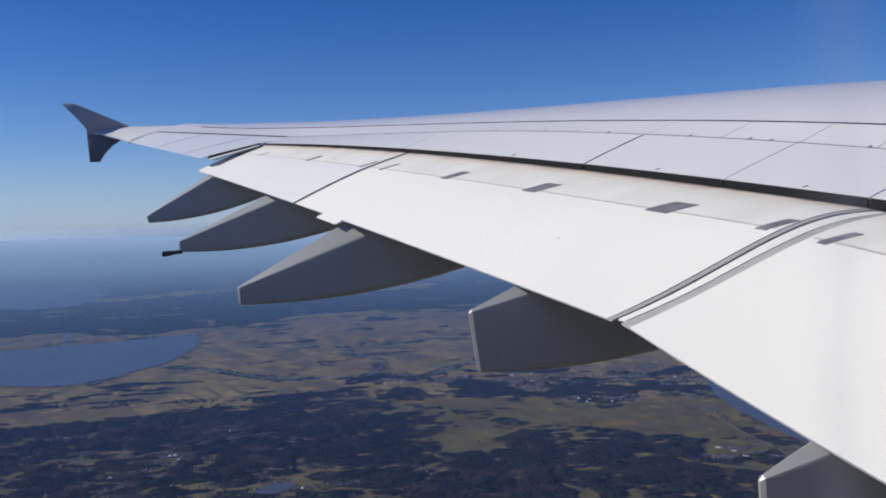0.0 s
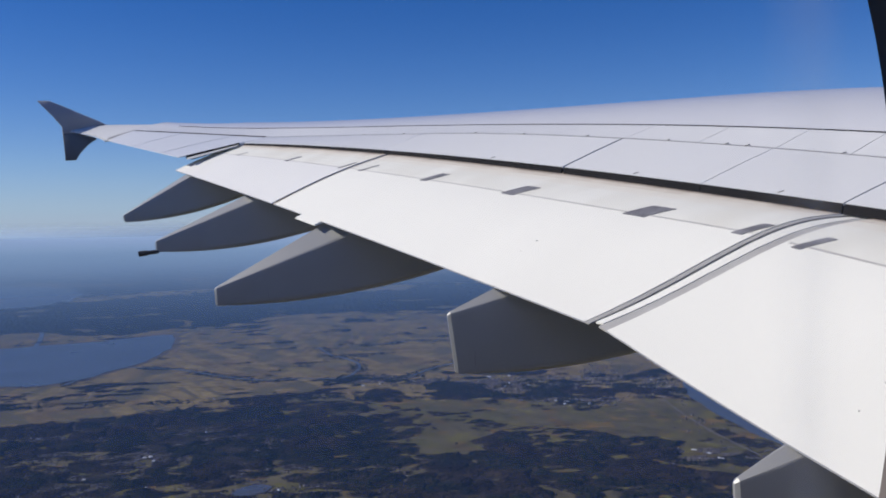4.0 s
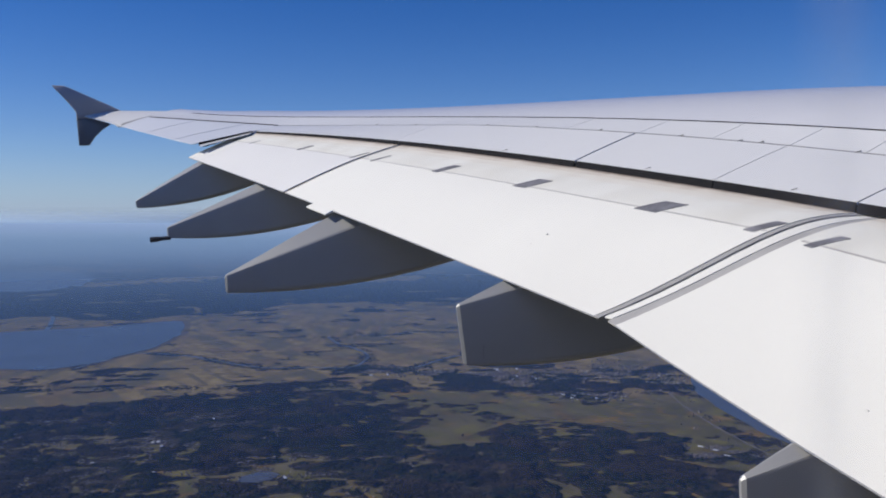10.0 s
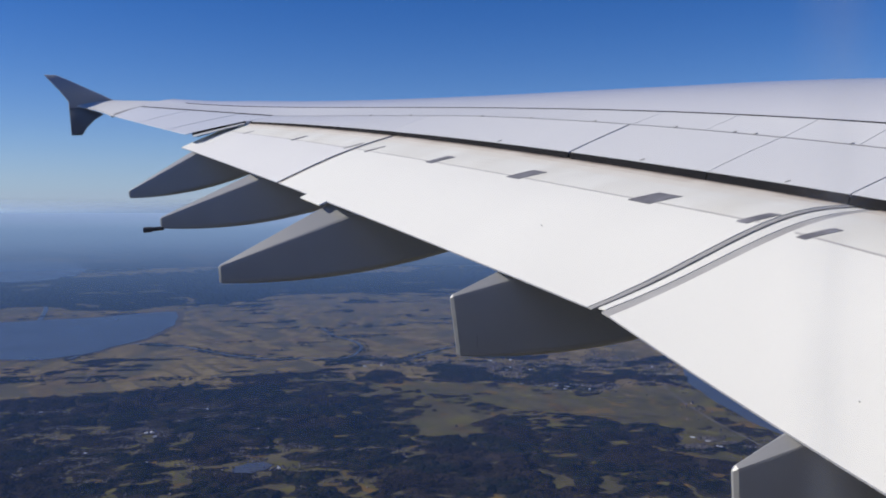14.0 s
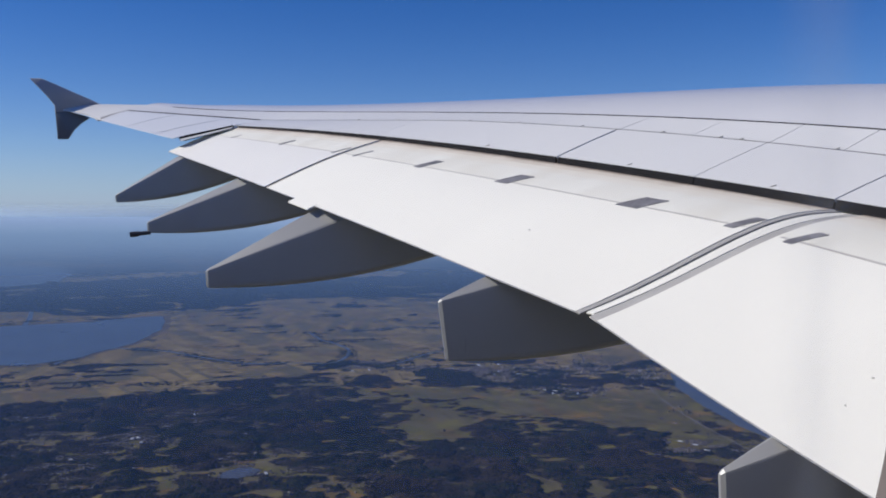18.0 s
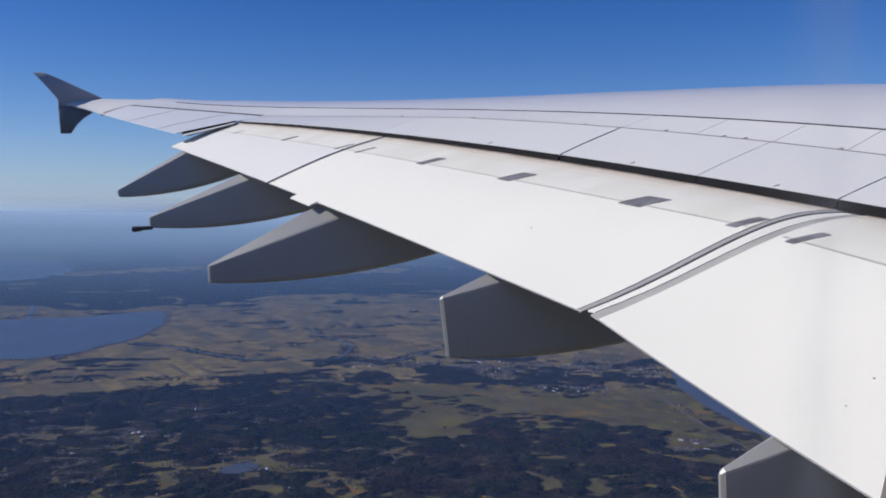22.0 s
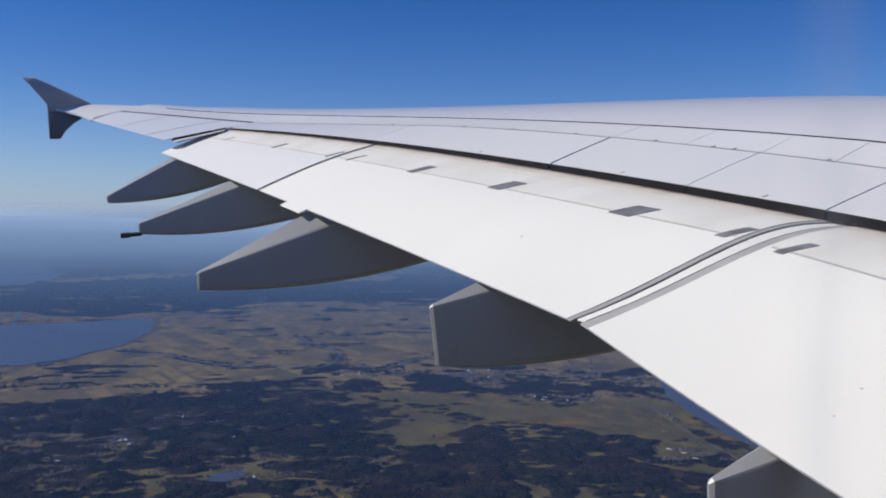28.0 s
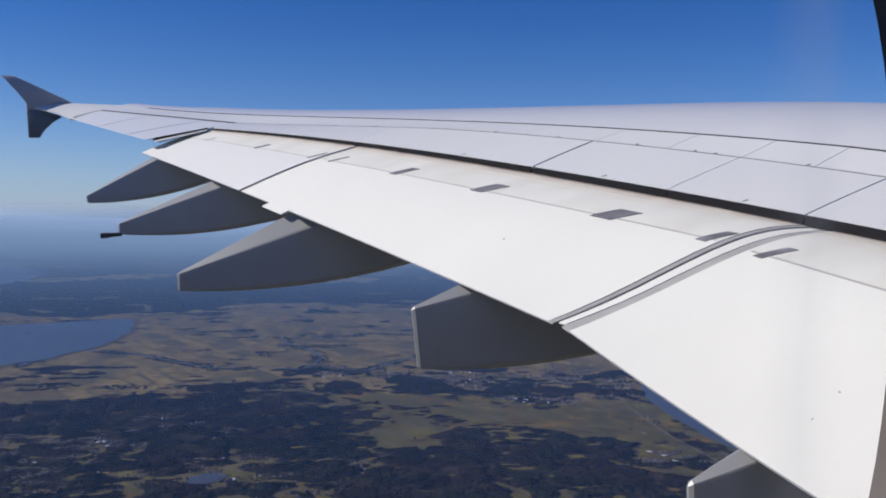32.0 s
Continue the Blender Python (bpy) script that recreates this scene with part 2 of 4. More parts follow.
def strip_section(s, xa, za, xb, zb, thick, rows=5, bulge=0.0):
    """A thin panel from its rear line (a) to its front line (b)."""
    top = [(xa(s) + (xb(s) - xa(s)) * u, s, za(s) + (zb(s) - za(s)) * u + bulge * 4 * u * (1 - u)) for u in steps(0, 1, rows)]
    low = [(x, y, z - thick(u)) for (x, y, z), u in zip(reversed(top), reversed(steps(0, 1, rows)))]
    return top + low


def inset(f, d):
    return lambda s: f(s) + d


def panel(name, s0, s1, xa, za, xb, zb, thick, mat, label="", gap=0.012, bulge=0.0):
    return loft(name, [strip_section(s, xa, za, xb, zb, thick, bulge=bulge) for s in steps(s0 + gap, s1 - gap, max(3, int((s1 - s0) * 1.5)))], mat, wing, label)


# Fixed panels between the spoilers and the wing box, with open joints.
joints = [0.0, 2.2, 4.4, 6.6, 8.4, 9.8, 10.97, 12.0, 13.1, 14.4, 15.8, 17.4, 20.9, 24.1, 27.1]
for s0, s1 in zip(joints, joints[1:]):
    panel("shroud_panel", s0, s1, inset(hinge_x, 0.03), hinge_z, inset(rear_x, -0.075), rear_z, lambda u: 0.10, WHITE, gap=0.006)
# Spoilers.
bounds = [0.0, 2.8, 5.6, 8.4, 10.97, 13.1, 15.8, 20.9, 24.1, 27.15]
wide = {10.97: 0.014, 15.8: 0.025}
for s0, s1 in zip(bounds, bounds[1:]):
    g0, g1 = wide.get(s0, 0.008), wide.get(s1, 0.008)
    sp = loft("spoiler", [strip_section(s, slot_x, slot_z, inset(hinge_x, -0.012), hinge_z, lambda u: 0.05 + 0.10 * u, bulge=0.008) for s in steps(s0 + g0, s1 - g1, max(3, int((s1 - s0) * 1.6)))], WHITE, wing)
    # The seal is deep and near-black, so it paints the slot's shade too.
    loft("seal_and_slot_shade", [[(slot_x(s) - 0.012, s, slot_z(s) - 0.012), (slot_x(s) - 0.004, s, slot_z(s) - 0.012), (slot_x(s) + 0.01, s, slot_z(s) - 0.17 - 0.008 * max(0, s - 14)), (slot_x(s) - 0.05, s, slot_z(s) - 0.17 - 0.008 * max(0, s - 14))] for s in steps(s0 + g0, s1 - g1, 8)], SEAL_SHADE, sp, "dark rubber seal with the slot's shade painted in")
def bead(name, s0, s1, x, z, width, mat, label, lift=0.004):
    """A flat bead of sealant along a joint, from x towards the nose."""
    secs = [[(x(s), s, z(s, 0) + lift), (x(s) + width, s, z(s, width) + lift), (x(s) + width, s, z(s, width) - 0.01), (x(s), s, z(s, 0) - 0.01)] for s in steps(s0, s1, max(4, int((s1 - s0) * 1.5)))]
    loft(name, secs, mat, wing, label)


bead("sealant_line", 0.1, 33.6, rear_x, lambda s, d: crown(s, d), 0.06, SEAL_SHADE, "dark sealant along the wing box")
bead("hinge_line", 0.1, 27.1, lambda s: hinge_x(s) - 0.004, lambda s, d: hinge_z(s) + 0.3 * d, 0.03, RIVET, "grey joint along the spoiler hinges", 0.006)
bead("aileron_joint", 27.2, 35.1, lambda s: hinge_x(s) - 0.02, lambda s, d: ail_z(s) + 0.3 * (d - 0.02), 0.10, SEAL_SHADE, "dark joint along the aileron hinges", 0.006)
for s in (23.0, 21.6, 19.4, 18.1, 16.6, 14.95, 13.9, 13.55, 12.1, 10.7, 9.9, 9.2):
    x, z = hinge_x(s), hinge_z(s)
    bm = bmesh.new()
    bmesh.ops.create_cube(bm, size=1, matrix=Matrix.Translation((x + 0.03, s, z + 0.02)) @ pose(0, 0, 0, 8, -17, -20) @ Matrix.Diagonal((0.11, 0.018, 0.020, 1)))
    bmesh.ops.bevel(bm, geom=bm.edges[:], offset=0.005, segments=1, affect="EDGES")
    part("hinge_fitting", bm, JOINT, wing, "small grey hinge fitting")
for s in (14.35, 11.9, 17.6):
    bm = bmesh.new()
    bmesh.ops.create_cube(bm, size=1, matrix=Matrix.Translation((slot_x(s) + 0.06, s, slot_z(s) + 0.03)) @ pose(0, 0, 0, 8, -17, -20) @ Matrix.Diagonal((0.10, 0.022, 0.024, 1)))
    part("edge_fitting", bm, JOINT, wing, "small grey fitting on the spoiler's edge")
# Near-black floor that paints the shade seen in joints and slot.
loft("joint_shade_floor", [[(slot_x(s) + 0.5, s, slot_z(s) - 0.2), (hinge_x(s), s, hinge_z(s) - 0.22), (rear_x(s) + 0.1, s, rear_z(s) - 0.14), (rear_x(s) + 0.1, s, rear_z(s) - 0.4), (slot_x(s) + 0.5, s, slot_z(s) - 0.5)] for s in steps(0.0, 27.1, 18)], SEAL_SHADE, wing, "near-black floor painting the shade under the panel joints")

# Outer wing: fixed skin, ailerons, tip.
loft("outer_skin", [strip_section(s, ail_x, ail_z, inset(rear_x, -0.012), rear_z, lambda u: 0.16 + 0.1 * u) for s in steps(27.12, 35.3, 10)], WHITE, wing)
for s0, s1 in ((27.0, 28.72), (28.72, 31.7), (31.7, 35.3)):
    panel("aileron", s0, s1, te_x, ail_te_z, inset(ail_x, -0.02), ail_z, lambda u: 0.02 + 0.17 * u, DIM_OUTER, "white aileron panel", gap=0.035, bulge=0.02)


loft("tip_joint", [[(x, y, z + 0.012), (x, y + 0.32, z + 0.085 + 0.32 * 0.14), (x, y + 0.32, z - 0.02), (x, y, z - 0.02)] for x, y, z in [(te_x(34.95) + (ail_x(34.95) + 0.1 - te_x(34.95)) * u, 34.95, ail_te_z(34.95) + (ail_z(34.95) - ail_te_z(34.95)) * u + 0.08 * u * (1 - u)) for u in steps(0.0, 1, 6)]], SEAM, wing, "dark joint between aileron and wing tip")


def tip_section(u):
    s = 35.3 + 1.45 * u
    back = (te_x(35.3) + (-5.9 - te_x(35.3)) * u ** 1.6, ail_te_z(35.3) + (4.27 - ail_te_z(35.3)) * u)
    front = (nose_x(35.3) + (-4.54 - nose_x(35.3)) * u ** 1.3, crown(35.3, nose_x(35.3) - rear_x(35.3)) - 0.08 + (4.52 - crown(35.3, nose_x(35.3) - rear_x(35.3)) + 0.08) * u)
    pts = [(back[0] + (front[0] - back[0]) * v, s, back[1] + (front[1] - back[1]) * v + 0.16 * (1 - 0.6 * u) * (v * (1 - v)) * 2) for v in steps(0, 1, 8)]
    low = [(x, y, z - 0.02 - 0.22 * (1 - 0.7 * u) * math.sin(math.pi * min(1, 0.1 + 0.9 * v))) for (x, y, z), v in zip(reversed(pts), reversed(steps(0, 1, 8)))]
    return pts + low


loft("wing_tip", [tip_section(u) for u in steps(0.004, 1, 8)], WHITE, wing)


def fin(name, outline, mat, label):
    """A vertical blade in the stream, thinner towards its edges."""
    c = [sum(p[i] for p in outline) / len(outline) for i in (0, 1)]
    secs = []
    for y, shrink in ((36.73, 0.93), (36.77, 1.0), (36.81, 1.0), (36.85, 0.93)):
        secs.append([(c[0] + (x - c[0]) * shrink, y, c[1] + (z - c[1]) * shrink) for x, z in outline])
    loft(name, secs, mat, wing, label, 50)


fin("upper_fence", [(-7.08, 5.45), (-6.64, 5.46), (-6.1, 5.24), (-5.4, 4.93), (-4.9, 4.72), (-4.50, 4.53), (-5.0, 4.42), (-5.55, 4.22), (-6.17, 4.06), (-6.18, 4.40), (-6.26, 4.52), (-6.5, 4.82)], FIN, "blue-grey upper blade of the tip fence")
fin("lower_fence", [(-6.17, 4.20), (-5.6, 4.18), (-5.0, 4.02), (-4.88, 3.96), (-5.2, 3.74), (-5.5, 3.42), (-5.69, 3.10), (-6.09, 3.08)], FIN_SHADED, "lower blade of the tip fence, its shade painted dark blue-grey")


# The fixed end of the wing between flap and ailerons: a white strip in a dark slit.
def slab(name, y0, y1, outline, mat, label):
    loft(name, [[(x, y, z) for x, z in outline] for y in (y0, y1)], mat, wing, label)


loft("end_strip", [[(-1.052, 27.000, 2.351), (-1.025, 26.870, 2.289), (-1.025, 26.870, 2.272), (-1.052, 27.000, 2.331)], [(0.500, 27.000, 2.766), (0.458, 26.870, 2.712), (0.458, 26.870, 2.695), (0.500, 27.000, 2.746)]], WHITE, wing, "narrow white strip at the flap's end")
# Near-black slab: the slit's shade is put into its colour.
slab("slit_shade", 27.0, 27.06, [(-1.07, 2.424), (0.501, 2.815), (0.534, 2.735), (-0.9, 2.30), (-1.072, 2.33)], SEAL_SHADE, "dark slab painting the shade in the slit at the flap's end")


# ---- flaps ----
def flap_top(s, u):
    """u: 0 at the trailing edge, 1 at the shroud's line, 2 at the slot, on to 2.35 under the spoilers."""
    f = 0.65 * u if u <= 1 else 0.65 + 0.35 * (u - 1)
    camber = 0.23 * math.exp(-(s - 11) / 9.5) if s >= KINK else 0.2
    x0, z0, x1, z1 = te_x(s), te_z(s), slot_x(s) - 0.05, slot_low(s)
    knee = 1.1 + 0.2 * min(1, max(0, (18 - s) / 7)) + 0.5 * min(1, max(0, (13.5 - s) / 2.5))
    arch = camber * math.sin(math.pi * f ** knee) if f < 1 else -camber * 2.9 * knee * (f - 1) - 1.5 * (f - 1) ** 2
    return x0 + (x1 - x0) * f, z0 + (z1 - z0) * f + arch


def flap_section(s):
    us = (0, 0.12, 0.3, 0.5, 0.7, 0.85, 1.0, 1.2, 1.4, 1.6, 1.8, 1.94, 2.0, 2.2, 2.35)
    top = [(flap_top(s, u)[0], s, flap_top(s, u)[1]) for u in us]
    low = [(x, s, z - 0.022 - 0.30 * math.sin(math.pi * min(0.5, u / 4.0)) * (1 if u < 2.3 else 0.6)) for (x, _, z), u in zip(reversed(top), reversed(us))]
    return top + low


def flap(s0, s1, label, paint=FLAP):
    ob = loft("flap", [flap_section(s) for s in steps(s0, s1, max(6, int((s1 - s0) * 2)))], [paint], wing, label, 40)
    me = ob.data
    me.materials.append(CREAM)
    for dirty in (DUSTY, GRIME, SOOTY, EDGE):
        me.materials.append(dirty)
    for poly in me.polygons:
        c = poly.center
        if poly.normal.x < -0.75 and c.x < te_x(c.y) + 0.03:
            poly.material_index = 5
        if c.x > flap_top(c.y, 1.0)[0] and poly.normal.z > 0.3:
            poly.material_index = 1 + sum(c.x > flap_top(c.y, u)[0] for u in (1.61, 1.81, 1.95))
    return ob


outer = flap(20.78, 27.4, "white outer flap, partly extended", DIM_FLAP)
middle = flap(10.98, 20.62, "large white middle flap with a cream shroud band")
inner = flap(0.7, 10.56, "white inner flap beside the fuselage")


def on_flap(s, u, lift=0.0):
    x, z = flap_top(s, u)
    return x, s, z + lift


def flap_strip(name, s0, s1, mat, drop, parent, label, u0=0.0, u1=2.1):
    secs = []
    for u in steps(u0, u1, 14):
        (xa, _, za), (xb, _, zb) = on_flap(s0, u), on_flap(s1, u)
        deep = 0.02 + 0.1 * min(1, u)
        low = drop * min(1, 0.25 + 2 * u)
        secs.append([(xa, s0, za - low), (xb, s1, zb - low), (xb, s1, zb - low - deep), (xa, s0, za - low - deep)])
    return loft(name, secs, mat, parent, label, 40)


flap_strip("end_seal", 10.745, 10.872, FLAP, 0.03, middle, "white sealing strip between two flaps", 0.03)
flap_strip("end_rib", 10.57, 10.722, RIB, 0.028, inner, "grey end rib of the flap")
flap_strip("end_rib", 10.896, 10.97, GREY, 0.012, middle, "grey end rib of the flap")
# The near-black strips here paint the shade down in the flap gaps.
flap_strip("gap_shade", 10.45, 11.05, SEAL_SHADE, 0.16, middle, "dark strip painting the shade between the flaps", 0.12)
flap_strip("end_rib", 20.63, 20.685, SOOTY, 0.006, middle, "sooty brown end rib of the flap")
flap_strip("gap_shade", 20.55, 20.95, SEAL_SHADE, 0.03, outer, "dark strip painting the shade between the flaps", 0.06)


def flap_bead(s0, s1, parent):
    """The fine joint along the shroud's line."""
    secs = []
    for s in steps(s0, s1, 12):
        (xa, za), (xb, zb) = flap_top(s, 0.995), flap_top(s, 1.018)
        secs.append([(xa, s, za + 0.003), (xb, s, zb + 0.003), (xb, s, zb - 0.01), (xa, s, za - 0.01)])
    loft("shroud_joint", secs, JOINT, parent, "fine grey joint line")


flap_bead(11.02, 20.6, middle)
flap_bead(20.9, 27.1, outer)
flap_bead(3.0, 10.5, inner)
# Tab behind the fairing's root.
fall_ = [(flap_top(s, 0.12)[1] - te_z(s)) / (flap_top(s, 0.12)[0] - te_x(s)) for s in steps(18.35, 19.22, 4)]
tab = [[(te_x(s) + 0.05, s, te_z(s) + 0.006 + 0.05 * k), (te_x(s) - 0.16, s, te_z(s) + 0.006 - 0.16 * k), (te_x(s) - 0.16, s, te_z(s) - 0.02 - 0.16 * k), (te_x(s) + 0.05, s, te_z(s) - 0.03)] for s, k in zip(steps(18.35, 19.22, 4), fall_)]
loft("tab", tab, FLAP, middle, "small white tab on the trailing edge")


def plate(s, width, u0, u1, parent):
    """A worn bracket plate lying along the stream, from the shroud's line forward."""
    secs = []
    for k in steps(0, 1, 5):
        uu, drift = u0 + (u1 - u0) * k, -0.12 * k
        p, q = on_flap(s + drift, uu, 0.010), on_flap(s + drift - width, uu, 0.010)
        secs.append([p, q, (q[0], q[1], q[2] - 0.03), (p[0], p[1], p[2] - 0.03)])
    loft("bracket_plate", secs, PLATE, parent, "worn dark grey bracket plate")


for s, width, u1, owner in ((18.02, 0.21, 1.30, middle), (15.71, 0.31, 1.28, middle), (13.04, 0.40, 1.24, middle), (11.21, 0.16, 1.20, middle), (20.15, 0.07, 1.30, middle), (10.34, 0.13, 1.21, inner), (23.35, 0.12, 1.30, outer), (20.97, 0.06, 1.30, outer), (25.92, 0.05, 1.25, outer), (7.6, 0.28, 1.24, inner)):
    plate(s + 0.05, width, 0.965, u1 + 0.03, owner)
# Small caps on the flaps.
for s, u, r, owner in ((13.47, 0.48, 0.017, middle), (13.43, 0.35, 0.009, middle), (7.54, 0.245, 0.013, inner), (7.70, 0.40, 0.018, inner)):
    x, y, z = on_flap(s, u)
    ahead = Vector((flap_top(s, u + 0.05)[0] - x, 0, flap_top(s, u + 0.05)[1] - z)).normalized()
    bm = bmesh.new()
    bmesh.ops.create_cone(bm, cap_ends=True, segments=12, radius1=r, radius2=r * 0.8, depth=0.016, matrix=Matrix.Translation((x, y, z + 0.004)) @ pose(0, 0, 0, 11, -math.degrees(math.atan2(ahead.z, ahead.x)), 0))
    part("fastener_cap", bm, RIVET if owner is middle else JOINT, owner, "small grey fastener cap")


# ---- flap track fairings ----
def under_flap(s, x):
    """The flap's underside above a place in the plan, or the wing's further ahead."""
    x0, x1 = te_x(s), slot_x(s) - 0.05
    if x <= x1:
        lo, hi = 0.0, 2.0
        for _ in range(24):
            mid = (lo + hi) / 2
            lo, hi = (mid, hi) if flap_top(s, mid)[0] < x else (lo, mid)
        u = max(0.0, lo)
        return flap_top(s, u)[1] - 0.022 - 0.30 * math.sin(math.pi * min(0.5, u / 4.0))
    return slot_low(s) - 0.35 + 0.10 * (x - x1)


def fairing(s, x0, z_top, z_low, rise, b1, b2, length, blunt, width, label, seams=(), slant=0.08):
    """A long canoe under the flap: a sharp tail at x0, a ridge with slanting cheeks that widen forward, and a curved keel."""
    def roof(y, x, z):
        return min(z, under_flap(s + y, max(x, te_x(s + y))) - 0.012) if x > te_x(s + y) - 0.12 else z

    secs = []
    for u in (0, 0.006, 0.02, 0.05, 0.09, 0.12, 0.15, 0.18, 0.21, 0.24, 0.28, 0.35, 0.42, 0.5, 0.6, 0.72, 0.86, 1.0):
        d = length * u
        x = x0 + d
        w = width * (0.09 + 0.91 * min(1, u * 2.1) ** 0.9) * (1 - 0.45 * max(0, u - 0.7))
        ridge, edge = z_top + rise * d, z_top - 0.02 + (rise - slant) * d
        low = z_low + b1 * d + b2 * d * d
        if u == 0:
            ridge, edge, low, w = ridge - 0.025, edge - 0.02, low + 0.025, w * 0.45
        low = min(low, roof(-w, x, edge) - 0.14)
        r = min(0.05, w * 0.35)
        half = [(w * 0.08, ridge), (w * 0.94, edge + 0.04 * (ridge - edge)), (w * 0.98, edge - 0.012), (w, edge - 0.035), (w, low + 2.2 * r), (w * 0.94, low + r), (w * 0.7, low)]
        ring = [(-y, z) for y, z in half] + [(y, z) for y, z in reversed(half)]
        secs.append([(x + blunt * (ridge - z) * max(0, 1 - u * 6), s + y, max(roof(y, x, z), low) if z > low + 0.1 else z) for y, z in ring])
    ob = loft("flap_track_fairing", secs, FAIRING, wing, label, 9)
    for d in seams:
        top = min(z_top + rise * d, under_flap(s, max(te_x(s), x0 + d))) - 0.55 * width
        low = z_low + b1 * d + b2 * d * d + 0.08
        w = -width * (0.09 + 0.91 * min(1, d / length * 2.1) ** 0.9)
        bm = bmesh.new()
        bmesh.ops.create_cube(bm, size=1, matrix=Matrix.Translation((x0 + d, s + w, low + 0.2 * (top - low))) @ Matrix.Diagonal((0.008, 0.006, 0.3 * max(0.1, top - low - 0.1), 1)))
        part("panel_seam", bm, SEAM, ob, "fine dark panel seam")
        bm = bmesh.new()
        bmesh.ops.create_cone(bm, cap_ends=True, segments=12, radius1=0.022, radius2=0.022, depth=0.008, matrix=Matrix.Translation((x0 + d + 0.22, s + w - 0.008, low + 0.12)) @ pose(0, 0, 0, 90, 0, 0))
        part("drain_cap", bm, SEAM, ob, "small dark drain cap")
    return ob


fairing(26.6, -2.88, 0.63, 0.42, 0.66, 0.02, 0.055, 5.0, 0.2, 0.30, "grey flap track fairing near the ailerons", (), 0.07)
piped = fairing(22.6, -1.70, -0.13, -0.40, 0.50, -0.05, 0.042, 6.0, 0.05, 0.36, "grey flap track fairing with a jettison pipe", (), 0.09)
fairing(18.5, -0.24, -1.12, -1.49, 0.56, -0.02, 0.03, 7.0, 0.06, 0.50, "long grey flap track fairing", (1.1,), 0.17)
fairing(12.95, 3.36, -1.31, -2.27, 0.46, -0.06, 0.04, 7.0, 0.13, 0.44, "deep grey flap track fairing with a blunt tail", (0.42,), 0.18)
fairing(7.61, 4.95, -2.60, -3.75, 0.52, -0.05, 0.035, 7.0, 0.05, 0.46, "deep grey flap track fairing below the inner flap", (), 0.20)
bm = bmesh.new()
bmesh.ops.create_cone(bm, cap_ends=True, segments=14, radius1=0.055, radius2=0.05, depth=0.5, matrix=pose(-1.86, 22.6, -0.42, 0, 84, 0))
bmesh.ops.create_cone(bm, cap_ends=True, segments=14, radius1=0.07, radius2=0.07, depth=0.2, matrix=pose(-2.0, 22.6, -0.435, 0, 84, 0))
part("jettison_pipe", bm, PIPE, piped, "sooty dark jettison pipe")


# ---- fuselage ----
HULL = material("fuselage_white", (0.80, 0.80, 0.79), 0.35, vary=0.02, scale=0.3, fine=0.01, fine_scale=5)
hull = thing("fuselage", "plain white airliner fuselage beside the wing", "fuselage", at=(2, -3.32, -3.8))
verts, faces = [], []
stations, around = steps(-16, 26, 42), 72
for x in stations:
    for i in range(around):
        t = math.tau * i / around
        verts.append((x, -3.32 + 3.58 * math.cos(t), 0.1 + 4.1 * math.sin(t)))
for i in range(len(stations) - 1):
    for j in range(around):
        t, x = math.tau * (j + 0.5) / around, (stations[i] + stations[i + 1]) / 2
        if abs(x) < 1.0 and math.cos(t) > 0 and abs(math.sin(t)) < 0.17:
            continue
        k = (j + 1) % around
        faces.append((i * around + j, i * around + k, (i + 1) * around + k, (i + 1) * around + j))
faces += [tuple(range(around)), tuple((len(stations) - 1) * around + j for j in range(around))]
part("skin", mesh_of("skin", verts, faces, HULL), HULL, hull)

# ---- cabin wall and window ----
PANEL = material("cabin_panel", (0.53, 0.55, 0.47), 0.6, vary=0.03, scale=3, fine=0.03, fine_scale=120)
GASKET = material("window_gasket", (0.15, 0.13, 0.132), 0.6, vary=0.1, scale=20, fine=0.05)
LINING = material("cabin_lining", (0.35, 0.35, 0.36), 0.8, vary=0.05, scale=1.0)


def oval(n, cx, cz, a, b, power):
    out = []
    for i in range(n):
        t = math.tau * i / n
        c, s_ = math.cos(t), math.sin(t)
        out.append((cx + a * math.copysign(abs(c) ** (2 / power), c), cz + b * math.copysign(abs(s_) ** (2 / power), s_)))
    return out


WIN = (0.0622, -0.0091, 0.125, 0.1727, 2.27)


def ring_mesh(name, loops, mat):
    """Skins closed loops one after another, and back to the first."""
    n = len(loops[0])
    verts = [p for loop in loops for p in loop]
    faces = []
    m = len(loops)
    for i in range(m):
        for j in range(n):
            k = (j + 1) % n
            faces.append((i * n + j, i * n + k, ((i + 1) % m) * n + k, ((i + 1) % m) * n + j))
    return mesh_of(name, verts, faces, mat, 40)


def win_loop(grow, y, n=96):
    cx, cz, a, b, p = WIN
    return [(x, y, z) for x, z in oval(n, cx, cz, a + grow, b + grow, p)]


def wall_loop(y, n=96):
    out = []
    for i in range(n):
        t = math.tau * i / n
        c, s_ = math.cos(t), math.sin(t)
        k = 1 / max(abs(c) / 1.15, abs(s_) / 0.85)
        out.append((k * c, y, 0.05 + k * s_))
    return out


tagged(new("wall_cabin", ring_mesh("wall_cabin", [win_loop(0.018, 0.182), win_loop(0.0135, 0.2), win_loop(0.085, 0.25), wall_loop(0.25), wall_loop(0.16), win_loop(0.06, 0.16)], PANEL)), "cream moulded cabin side panel", "wall", kind="structure")
window = thing("window_1", "oval cabin window with a grey gasket", "window", kind="structure", at=(0.045, 0.2, -0.09))
